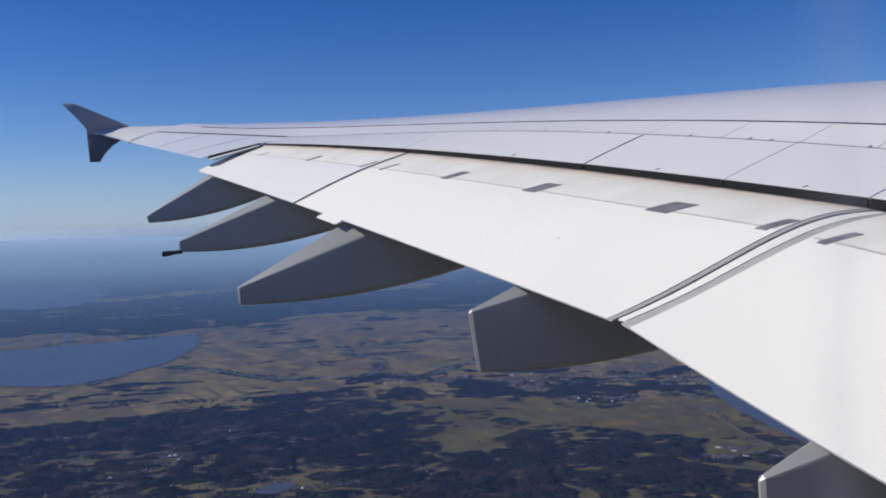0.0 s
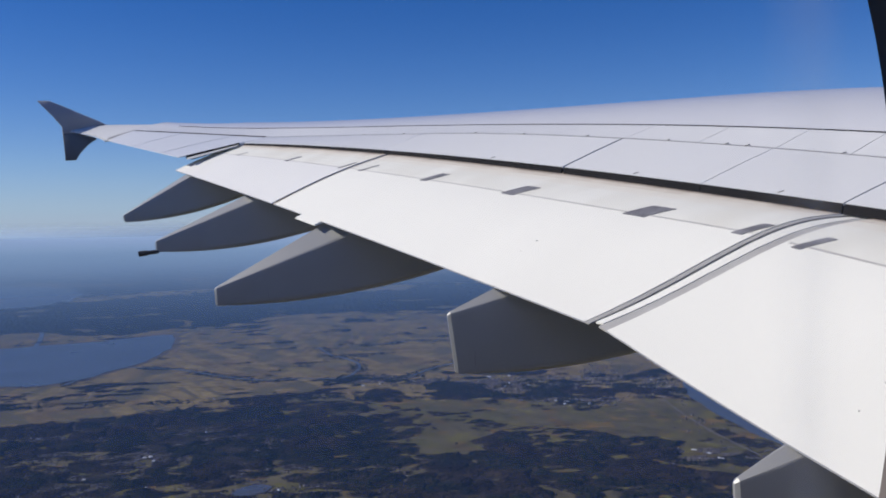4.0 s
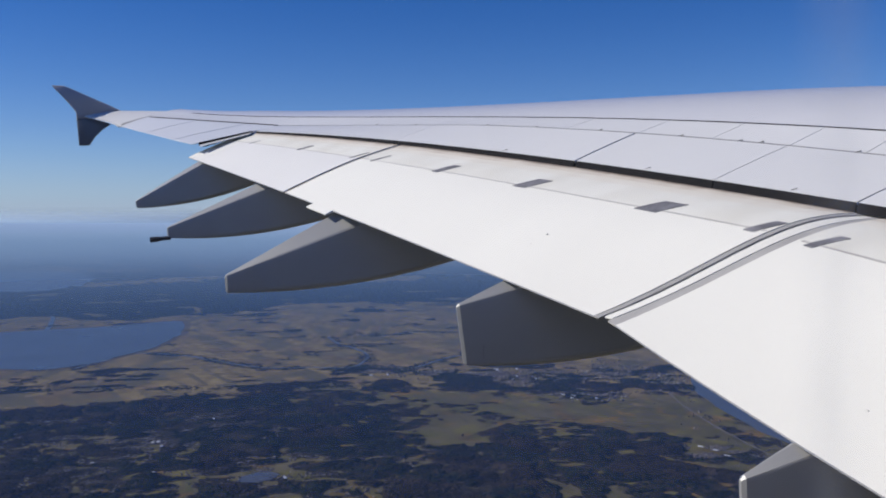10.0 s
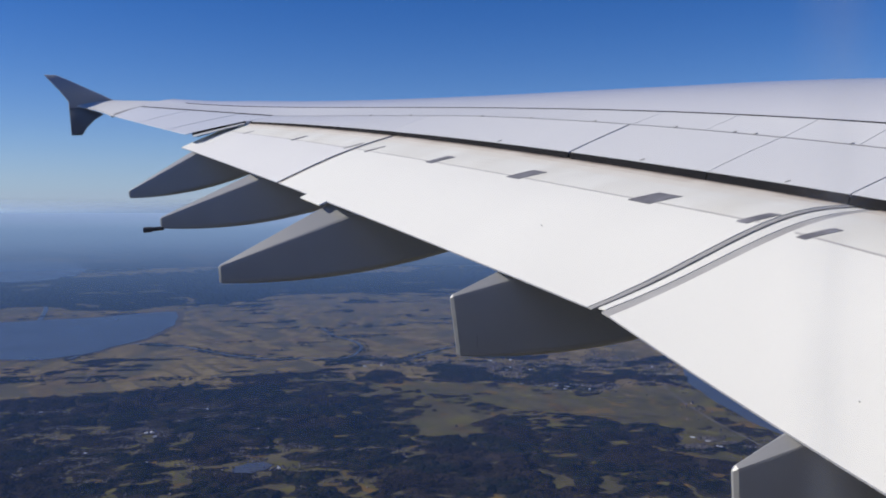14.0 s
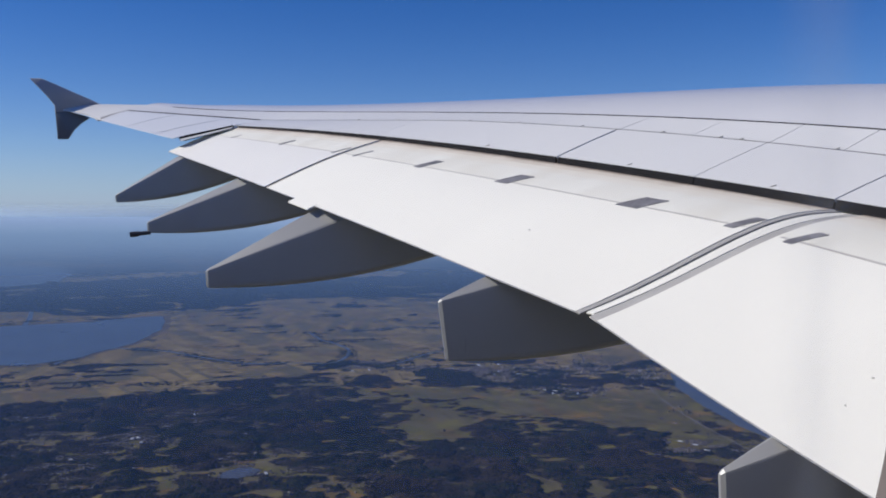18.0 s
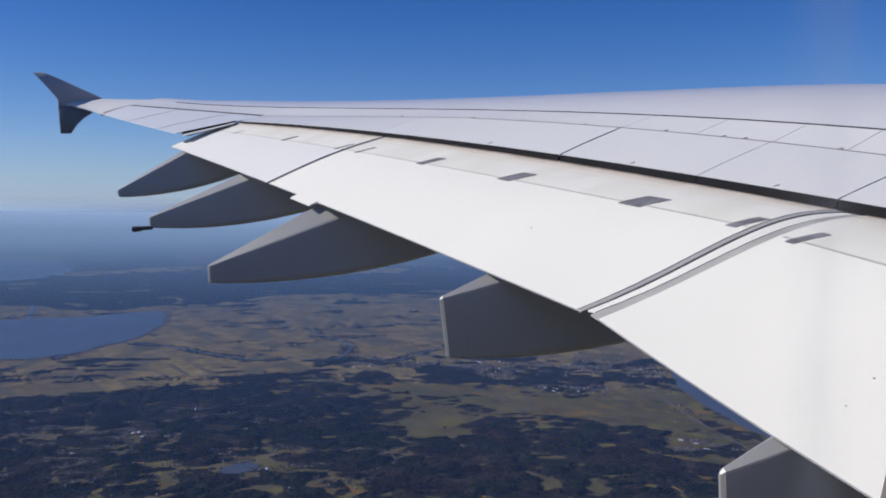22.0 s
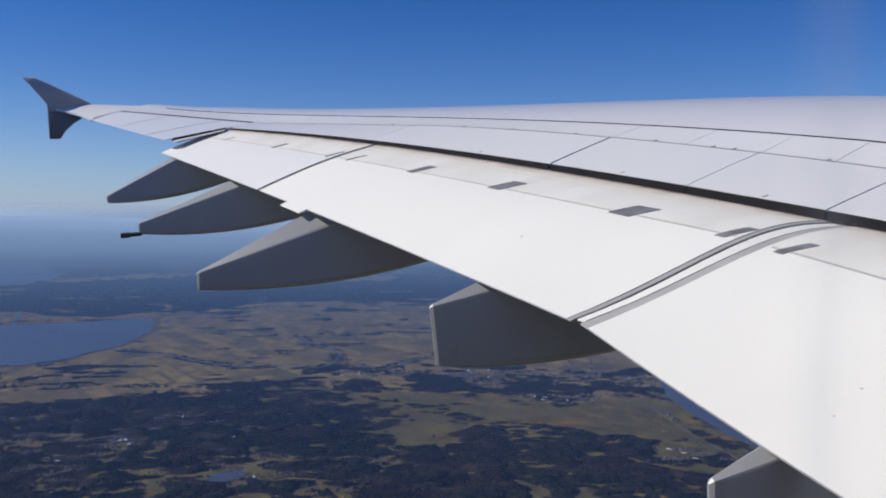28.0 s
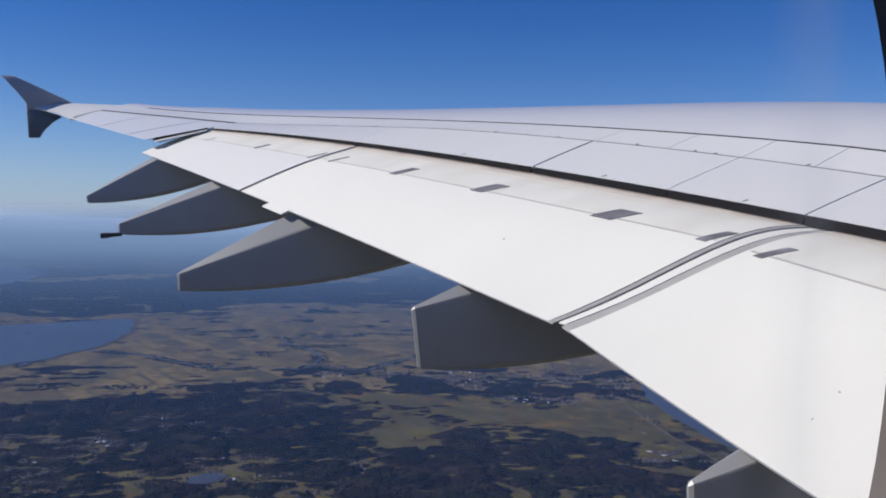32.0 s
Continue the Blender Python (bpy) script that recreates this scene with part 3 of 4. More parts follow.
part("window_gasket", ring_mesh("window_gasket", [win_loop(0.0, 0.2), win_loop(0.004, 0.188), win_loop(0.0125, 0.184), win_loop(0.013, 0.2), win_loop(0.06, 0.24), win_loop(0.05, 0.24)], GASKET), GASKET, window, "grey rubber gasket")
pane = bpy.data.materials.new("pane")
pane.use_nodes = True
pn = pane.node_tree
for node in list(pn.nodes):
    if node.type == "BSDF_PRINCIPLED":
        pn.nodes.remove(node)
clear, shine, both = pn.nodes.new("ShaderNodeBsdfTransparent"), pn.nodes.new("ShaderNodeBsdfGlossy"), pn.nodes.new("ShaderNodeMixShader")
shine.inputs["Roughness"].default_value = 0.05
clear.inputs["Color"].default_value = (0.985, 0.985, 0.98, 1)
both.inputs["Fac"].default_value = 0.03
# Fine scratches scatter some daylight; one upright pale band paints in lens flare.
spot, way, flare_band, fleck, amount, flare_map = [pn.nodes.new("ShaderNode" + k) for k in ("NewGeometry", "SeparateXYZ", "MapRange", "TexNoise", "Math", "Mapping")]
pn.links.new(spot.outputs["Position"], way.inputs[0])
pn.links.new(spot.outputs["Position"], flare_map.inputs["Vector"])
flare_map.inputs["Scale"].default_value = (60, 1, 9)
pn.links.new(flare_map.outputs["Vector"], fleck.inputs["Vector"])
fleck.inputs["Scale"].default_value, fleck.inputs["Detail"].default_value = 1.0, 3
near = pn.nodes.new("ShaderNodeMath")
near.operation = "SUBTRACT"
near.inputs[1].default_value = 0.186
pn.links.new(way.outputs["X"], near.inputs[0])
far_off = pn.nodes.new("ShaderNodeMath")
far_off.operation = "ABSOLUTE"
pn.links.new(near.outputs[0], far_off.inputs[0])
flare_band.interpolation_type = "SMOOTHSTEP"
flare_band.inputs["From Min"].default_value, flare_band.inputs["From Max"].default_value = 0.0, 0.019
flare_band.inputs["To Min"].default_value, flare_band.inputs["To Max"].default_value = 0.18, 0.0
pn.links.new(far_off.outputs[0], flare_band.inputs["Value"])
amount.operation = "MULTIPLY_ADD"
pn.links.new(flare_band.outputs["Result"], amount.inputs[0])
pn.links.new(fleck.outputs["Fac"], amount.inputs[1])
amount.inputs[2].default_value = 0.009
dull, worn = pn.nodes.new("ShaderNodeBsdfTranslucent"), pn.nodes.new("ShaderNodeMixShader")
dull.inputs["Color"].default_value = (0.9, 0.9, 0.9, 1)
pn.links.new(amount.outputs[0], worn.inputs["Fac"])
pn.links.new(clear.outputs[0], worn.inputs[1])
pn.links.new(dull.outputs[0], worn.inputs[2])
pn.links.new(worn.outputs[0], both.inputs[1])
pn.links.new(shine.outputs[0], both.inputs[2])
pn.links.new(both.outputs[0], pn.nodes["Material Output"].inputs["Surface"])
glass = mesh_of("pane", win_loop(0.04, 0.235), [tuple(range(96))], pane)
glass_ob = part("pane", glass, pane, window, "clear acrylic pane")
glass_ob.visible_shadow = False
for name, lo, hi in (("floor", (-2.4, -3.2, -1.3), (2.4, -0.02, -1.2)), ("ceiling", (-2.4, -3.2, 1.3), (2.4, -0.02, 1.4)), ("wall_aisle", (-2.4, -3.3, -1.2), (2.4, -3.2, 1.3)), ("wall_front", (2.4, -3.2, -1.2), (2.5, -0.02, 1.3)), ("wall_rear", (-2.5, -3.2, -1.2), (-2.4, -0.02, 1.3))):
    bm = bmesh.new()
    bmesh.ops.create_cube(bm, size=1, matrix=Matrix.LocRotScale([(a + b) / 2 for a, b in zip(lo, hi)], None, [b - a for a, b in zip(lo, hi)]))
    tagged(part(name, bm, LINING, None), "plain grey cabin lining", name.split("_")[0], kind="structure")

# ---- the land, seen from high up and built small ----
rng = np.random.default_rng(7)


def ramp_material(name, stops, rough, vary=0.2, scale=0.05, bump=0.0, gloss=0.2):
    """Colours dealt out piece by piece."""
    m = bpy.data.materials.new(name)
    m.use_nodes = True
    N, L = m.node_tree.nodes, m.node_tree.links
    geo, ramp = N.new("ShaderNodeNewGeometry"), N.new("ShaderNodeValToRGB")
    ramp.color_ramp.interpolation = "LINEAR"
    while len(ramp.color_ramp.elements) < len(stops):
        ramp.color_ramp.elements.new(0.5)
    for e, (at, c) in zip(ramp.color_ramp.elements, stops):
        e.position, e.color = at, (*c, 1)
    L.new(geo.outputs["Random Per Island"], ramp.inputs["Fac"])
    n, r, h = N.new("ShaderNodeTexNoise"), N.new("ShaderNodeMapRange"), N.new("ShaderNodeHueSaturation")
    n.inputs["Scale"].default_value, n.inputs["Detail"].default_value = scale, 5
    L.new(geo.outputs["Position"], n.inputs["Vector"])
    r.inputs["From Min"].default_value, r.inputs["From Max"].default_value = 0.3, 0.7
    r.inputs["To Min"].default_value, r.inputs["To Max"].default_value = 1 - vary, 1 + vary
    L.new(n.outputs["Fac"], r.inputs["Value"])
    L.new(r.outputs["Result"], h.inputs["Value"])
    L.new(ramp.outputs["Color"], h.inputs["Color"])
    p = N["Principled BSDF"]
    L.new(h.outputs["Color"], p.inputs["Base Color"])
    p.inputs["Roughness"].default_value, p.inputs["Specular IOR Level"].default_value = rough, gloss
    return m


GROUND = material("winter_soil", (0.115, 0.096, 0.048), 0.95, vary=0.35, scale=0.03, fine=0.2, fine_scale=0.3, stain=(0.10, 0.085, 0.04), stain_amount=0.8, stain_scale=0.012, gloss=0.1)
PLOTS = ramp_material("field_plots", [(0, (0.1471, 0.1096, 0.0576)), (0.18, (0.1975, 0.1475, 0.0703)), (0.36, (0.2251, 0.1694, 0.0751)), (0.5, (0.1752, 0.1342, 0.0632)), (0.66, (0.2311, 0.1761, 0.0768)), (0.8, (0.1853, 0.1309, 0.0695)), (0.92, (0.1807, 0.1475, 0.0648)), (1, (0.2311, 0.1694, 0.0791))], 0.95, 0.35, 0.12, gloss=0.0)
PLOTS_NEAR = ramp_material("near_field_plots", [(0, (0.0753, 0.0612, 0.0227)), (0.18, (0.1156, 0.0992, 0.0164)), (0.34, (0.0840, 0.0674, 0.0227)), (0.48, (0.1402, 0.1154, 0.0173)), (0.6, (0.0896, 0.0767, 0.0227)), (0.74, (0.1788, 0.1023, 0.0191)), (0.86, (0.0801, 0.0752, 0.0217)), (1, (0.1338, 0.1131, 0.0182))], 0.95, 0.45, 0.05)
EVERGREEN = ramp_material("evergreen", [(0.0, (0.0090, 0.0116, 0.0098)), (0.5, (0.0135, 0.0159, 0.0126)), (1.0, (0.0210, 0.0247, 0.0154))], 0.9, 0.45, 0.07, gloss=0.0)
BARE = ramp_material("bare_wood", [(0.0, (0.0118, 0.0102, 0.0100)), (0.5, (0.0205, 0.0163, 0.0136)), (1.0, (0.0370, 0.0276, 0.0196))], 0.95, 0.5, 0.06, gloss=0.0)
HOUSE = ramp_material("house_colours", [(0, (0.0460, 0.0438, 0.0443)), (0.35, (0.0853, 0.0731, 0.0639)), (0.6, (0.1312, 0.1111, 0.0935)), (0.74, (0.1312, 0.0828, 0.0574)), (0.86, (0.1990, 0.1773, 0.1553)), (1, (0.4144, 0.3694, 0.3169))], 0.6, 0.1, 0.3)
SUBURB = ramp_material("suburb_colours", [(0, (0.0544, 0.0475, 0.0464)), (0.5, (0.1028, 0.0847, 0.0775)), (0.9, (0.1571, 0.1357, 0.1239)), (1, (0.3157, 0.2951, 0.2763))], 0.6, 0.1, 0.3)
SHED = ramp_material("shed_roofs", [(0.0, (0.40, 0.42, 0.46)), (0.6, (0.5, 0.5, 0.52)), (1.0, (0.66, 0.66, 0.66))], 0.4, 0.08, 0.3)
SCRUB = material("winter_scrub", (0.041, 0.0345, 0.0255), 0.95, vary=0.45, scale=0.09, fine=0.35, fine_scale=0.35, stain=(0.020, 0.019, 0.017), stain_amount=0.9, stain_scale=0.05, gloss=0.0)
ROAD = material("pale_road", (0.15, 0.13, 0.10), 0.9, vary=0.15, scale=0.2)
BANK = material("dry_reeds", (0.115, 0.092, 0.052), 0.95, vary=0.3, scale=0.06, fine=0.25, fine_scale=0.5, stain=(0.07, 0.05, 0.035), stain_amount=0.7, stain_scale=0.05, gloss=0.1)
WATER = material("lake_water", (0.07, 0.065, 0.06), 0.3, vary=0.1, scale=0.01, fine=0.03, fine_scale=0.8)



def land_z(r):
    """The land's height: flat, then swelling up to the skyline far off."""
    return LAND + 107 * max(0, (r - 2600) / 2285) ** 2


def lathe(radii, lift):
    verts, faces = [(0, 0, LAND + lift)], []
    for i, r in enumerate(radii):
        verts += [(r * math.cos(a), r * math.sin(a), land_z(r) + lift) for a in [math.tau * k / 160 for k in range(160)]]
        for k in range(160):
            a, b = 1 + i * 160 + k, 1 + i * 160 + (k + 1) % 160
            faces.append((a - 160, b - 160, b, a) if i else (0, a, b))
    return [(x, y, z) for x, y, z in verts], [f if len(f) == 3 else (f[0], f[3], f[2], f[1]) for f in faces]


RADII = [2600, 2900, 3200, 3500, 3800, 4100, 4400, 4650, 4885]
verts, faces = lathe(RADII, 0)
tagged(new("ground", mesh_of("ground", verts, faces, GROUND)), "brown and green winter farmland", "ground", kind="structure")


def rounded(points, times=2, closed=True):
    for _ in range(times):
        out = [] if closed else [points[0]]
        n = len(points)
        for i in range(n if closed else n - 1):
            (ax, ay), (bx, by) = points[i], points[(i + 1) % n]
            out += [(ax * 0.75 + bx * 0.25, ay * 0.75 + by * 0.25), (ax * 0.25 + bx * 0.75, ay * 0.25 + by * 0.75)]
        points = out if closed else out + [points[-1]]
    return points


def ragged(points, amount, scale=0.03):
    return [(x + amount * noise.noise((x * scale, y * scale, 1)), y + amount * noise.noise((x * scale, y * scale, 9))) for x, y in points]


def sheet(name, points, lift, mat, label, category, kind="structure"):
    verts = [(x, y, LAND + lift) for x, y in points]
    return tagged(new(name, mesh_of(name, verts, [tuple(range(len(verts)))], mat)), label, category, kind=kind)


def inside(x, y, poly):
    """Which of many points lie in a polygon."""
    x, y = np.asarray(x, float), np.asarray(y, float)
    hit = np.zeros(x.shape, bool)
    for (ax, ay), (bx, by) in zip(poly, poly[1:] + poly[:1]):
        if ay == by:
            continue
        hit ^= ((ay > y) != (by > y)) & (x < (bx - ax) * (y - ay) / (by - ay) + ax)
    return hit


LAKE = ragged(rounded([(-282, 903), (-292, 987), (-228, 1020), (-172, 1028), (-127, 1048), (-72, 1085), (-56, 1050), (-60, 950), (-70, 869), (-92, 820), (-118, 780), (-139, 750), (-168, 745), (-213, 775)], 2), 8)
FAR_LAKE = ragged(rounded([(-684, 2384), (-512, 2301), (-384, 2228), (-300, 1992), (-271, 1743), (-305, 1611), (-371, 1588), (-501, 1651), (-800, 1800)], 3), 30, 0.008)
RIVER = ragged(rounded([(647, 717), (472, 687), (391, 645), (338, 590), (311, 531), (295, 466), (287, 407), (290, 368), (283, 247), (339, 247), (331, 322), (320, 395), (329, 437), (350, 496), (384, 569), (454, 648), (517, 665), (647, 687)], 2), 4)
MARSH = ragged(rounded([(357, 327), (331, 395), (339, 437), (360, 496), (394, 569), (459, 637), (517, 655), (567, 557), (527, 417), (447, 327)], 2), 6)
POND = ragged(rounded([(-2, 402), (4, 412), (15, 415), (20, 405), (12, 397), (2, 397)], 2), 2, 0.2)
FAR_SAND = ragged(rounded([(-333, 2125), (-280, 2161), (-223, 1865), (-240, 1737), (-276, 1791)], 2), 20, 0.02)
sheet("water_pond", POND, 0.30, WATER, "small dark pond between woods", "pond")
sheet("ground_far_shore", FAR_SAND, 0.16, BANK, "pale distant shore by a lake", "shore")
sheet("water_lake", LAKE, 0.30, WATER, "calm blue-grey lake", "lake")
sheet("water_far_lake", FAR_LAKE, 0.30, WATER, "pale distant lake", "lake")
sheet("water_river", RIVER, 0.30, WATER, "broad dark blue river in a bend", "river")
sheet("ground_marsh", MARSH, 0.16, BANK, "brown reed beds inside the river bend", "marsh")
sheet("ground_lake_shore", [(-160 + (x + 160) * 1.07, 890 + (y - 890) * 1.07) for x, y in LAKE], 0.14, BANK, "tan reed belt round the lake", "shore")


def ribbon(name, points, width, lift, mat, label, category):
    pts = rounded(points, 3, False)
    verts, faces = [], []
    for i, (x, y) in enumerate(pts):
        (ax, ay), (bx, by) = pts[max(0, i - 1)], pts[min(len(pts) - 1, i + 1)]
        d = math.hypot(bx - ax, by - ay) or 1
        w = width * (0.8 + 0.4 * abs(noise.noise((x * 0.05, y * 0.05, 3))))
        nx, ny = -(by - ay) / d * w / 2, (bx - ax) / d * w / 2
        verts += [(x + nx, y + ny, LAND + lift), (x - nx, y - ny, LAND + lift)]
        if i:
            faces.append((2 * i - 2, 2 * i - 1, 2 * i + 1, 2 * i))
    return tagged(new(name, mesh_of(name, verts, faces, mat)), label, category, kind="structure")


creeks = [[(-129, 745), (-105, 825), (-76, 818), (-40, 790), (-17, 756), (8, 723), (30, 704), (62, 705), (86, 691), (101, 707), (116, 753), (110, 796), (96, 830), (92, 885)], [(99, 691), (123, 679), (142, 680), (158, 699), (180, 725), (208, 742), (261, 739), (340, 760)], [(120, 900), (150, 880), (190, 905), (240, 890)], [(-205, 1015), (-214, 1090), (-232, 1200)]]
for c, w in zip(creeks, (3.4, 3.2, 2.2, 6.0)):
    ribbon("water_creek", c, w, 0.34, WATER, "narrow dark winding creek", "creek")
roads = [[(-142, 633), (-87, 623), (-31, 614), (27, 629), (90, 641), (134, 643), (187, 669)], [(-101, 712), (-101, 640)], [(370, 640), (322, 600), (292, 540), (275, 470), (266, 410), (262, 330)], [(-140, 520), (-20, 480), (100, 450), (200, 420)], [(150, 585), (230, 560), (290, 480)]]
for r, w in zip(roads, (0.6, 1.0, 1.0, 0.4, 0.5)):
    ribbon("road", r, w, 0.40, ROAD, "pale narrow country road", "road")


# Patches of the land: bearing in degrees, distance, half of each.
suburbs = [(-10.5, 534, 1.4, 18), (-2.5, 532, 2.4, 30), (2.8, 540, 1.8, 12), (-5.0, 488, 1.6, 18), (0.6, 474, 2.2, 18), (32.0, 460, 1.2, 7), (3.6, 407, 4.5, 18), (-8.6, 444, 2.6, 22)]
towns = [(10.3, 690, 2.0, 14), (17.2, 662, 1.6, 16), (21.3, 665, 2.6, 22), (24.5, 690, 1.5, 30), (28.0, 673, 2.0, 40), (13.3, 669, 2.2, 10), (23.2, 590, 1.8, 9), (19.5, 640, 2.4, 18)]
clearings = [(14.1, 578, 2.9, 17), (19.5, 546, 3.6, 23), (14.7, 479, 2.1, 34), (27.6, 535, 5.2, 56), (31.7, 476, 3.0, 20), (31.7, 436, 3.5, 9), (-4.6, 456, 1.3, 4), (-2.6, 471, 0.45, 18), (0.3, 418, 2.6, 5), (3.2, 371, 0.9, 10), (8.0, 374, 0.6, 20), (-3.5, 396, 0.6, 16), (21.4, 383, 0.8, 18), (25.6, 375, 1.1, 16), (-10.8, 610, 1.9, 12), (9.5, 564, 0.8, 13)]
forests = [(18.7, 445, 3.2, 52), (24.8, 449, 3.6, 38), (16.2, 522, 1.3, 14), (-0.5, 520, 11.0, 62), (6.6, 471, 4.5, 58), (23.5, 390, 8.0, 26), (15.6, 628, 2.1, 26), (11.8, 564, 1.1, 26), (29.9, 470, 2.7, 13), (9.9, 614, 1.9, 30), (19.5, 612, 3.2, 10), (26.5, 625, 3.0, 12)]


def patch(x, y, places):
    """How deep a place lies in the nearest of some patches: one in the middle, nought outside."""
    r, turn = math.hypot(x, y), math.degrees(math.atan2(x, y))
    r += 22 * noise.noise((x / 26, y / 26, 6.1)) + 10 * noise.noise((x / 9, y / 9, 5.1))
    turn += 1.6 * noise.noise((x / 24, y / 24, 9.1)) + 0.7 * noise.noise((x / 8, y / 8, 8.1))
    return max(0, max(1 - ((turn - a) / c) ** 2 - ((r - b) / d) ** 2 for a, b, c, d in places))


def built_up(x, y):
    """Whether houses stand there instead of woods."""
    return noise.noise((x / 16, y / 9, 3.3)) > -0.02 and patch(x, y, suburbs) > 0


def grove(x, y, cell):
    return noise.noise((x / cell, y / cell, 0.3)) + 0.5 * noise.noise((x / cell * 2.3, y / cell * 2.3, 4.1))


def wooded(x, y):
    """How much the land is given to woods there, over or under nought."""
    r, turn = math.hypot(x, y), math.degrees(math.atan2(x, y))
    g = grove(x, y, 46)
    edge = 604 + 22 * noise.noise((x / 30, y / 30, 1.7)) + 14 * noise.noise((x / 9, y / 9, 2.7))
    if r < edge:
        v = 0.55 * g + 0.24 + 0.5 * noise.noise((x / 17, y / 15, 2.2)) + 0.75 * noise.noise((x / 8.5, y / 6.5, 3.2))
        v -= 0.9 * max(0, 1 - abs(noise.noise((x / 24, y / 17, 11))) / 0.12)
        v -= 0.75 * min(1, max(0, (turn - 10) / 4)) * min(1, max(0, (r - 470) / 50))
        return v - 2.2 * min(0.7, patch(x, y, clearings)) + 0.6 * min(0.45, patch(x, y, forests))
    if turn > 8 and r < 730:
        return 0.8 * g + 0.3 * noise.noise((x / 13, y / 13, 2.2)) - 0.08 + 1.2 * min(0.5, patch(x, y, forests))
    ridge = 1135 + 150 * min(1, max(0, (turn + 2) / 7)) + 110 * noise.noise((x / 120, y / 120, 4.4)) + 45 * noise.noise((x / 35, y / 35, 3.4))
    if r < ridge:
        return 0.7 * g + 0.8 * noise.noise((x / 70, y / 12, 5)) + 0.5 * noise.noise((x / 24, y / 7, 8)) + 0.3 * noise.noise((x / 9, y / 6, 8)) - 0.36
    if r < 1700:
        return 0.5 * g + 0.45 * noise.noise((x / 60, y / 38, 6.6)) + 0.36
    return grove(x, y, 130) + 0.12


class Chart:
    """A map of the land on a grid, read off at many places at once."""

    def __init__(self, rule, r0, r1, cell):
        self.cell, self.x0, self.y0 = cell, -0.46 * r1, 0.6 * r0
        self.grid = np.full((int(1.22 * r1 / cell) + 3, int((r1 - self.y0) / cell) + 3), -1.0)
        for i in range(self.grid.shape[0]):
            for j in range(self.grid.shape[1]):
                x, y = self.x0 + i * cell, self.y0 + j * cell
                if r0 - 3 * cell < math.hypot(x, y) < r1 + 3 * cell and -25 < math.degrees(math.atan2(x, y)) < 48:
                    self.grid[i, j] = rule(x, y)

    def at(self, x, y):
        u, v = (np.asarray(x, float) - self.x0) / self.cell, (np.asarray(y, float) - self.y0) / self.cell
        u, v = np.clip(u, 0, self.grid.shape[0] - 1.001), np.clip(v, 0, self.grid.shape[1] - 1.001)
        i, j = u.astype(int), v.astype(int)
        u, v, g = u - i, v - j, self.grid
        return (g[i, j] * (1 - u) + g[i + 1, j] * u) * (1 - v) + (g[i, j + 1] * (1 - u) + g[i + 1, j + 1] * u) * v


near_woods = Chart(wooded, 320, 740, 2.2)
mid_woods = Chart(wooded, 600, 1730, 6.5)
far_groves = Chart(wooded, 1680, 4700, 34)
near_homes = Chart(lambda x, y: 1.0 if built_up(x, y) else -1.0, 320, 740, 3.5)
near_mixed = Chart(lambda x, y: noise.noise((x / 35, y / 35, 7.7)) - 0.05, 320, 740, 5)
town_gaps = Chart(lambda x, y: 1.0 if noise.noise((x / 16, y / 9, 3.3)) < 0.0 and patch(x, y, towns) > 0 else -1.0, 560, 760, 4)


def hills(x, y):
    """How high the woods stand above the fields: swelling inwards, over low uneven hills."""
    rise = np.clip(near_woods.at(x, y), 0, 0.6) * 3.0
    return np.where(np.hypot(x, y) < 738, rise * (0.55 + swells.at(x, y)), 0)


swells = Chart(lambda x, y: 1.1 * abs(noise.noise((x / 13, y / 11, 3.9))) + 0.7 * noise.noise((x / 6, y / 6, 1.9)), 320, 740, 2.6)


def wet(x, y):
    return inside(x, y, LAKE) | inside(x, y, FAR_LAKE) | inside(x, y, RIVER) | inside(x, y, POND)


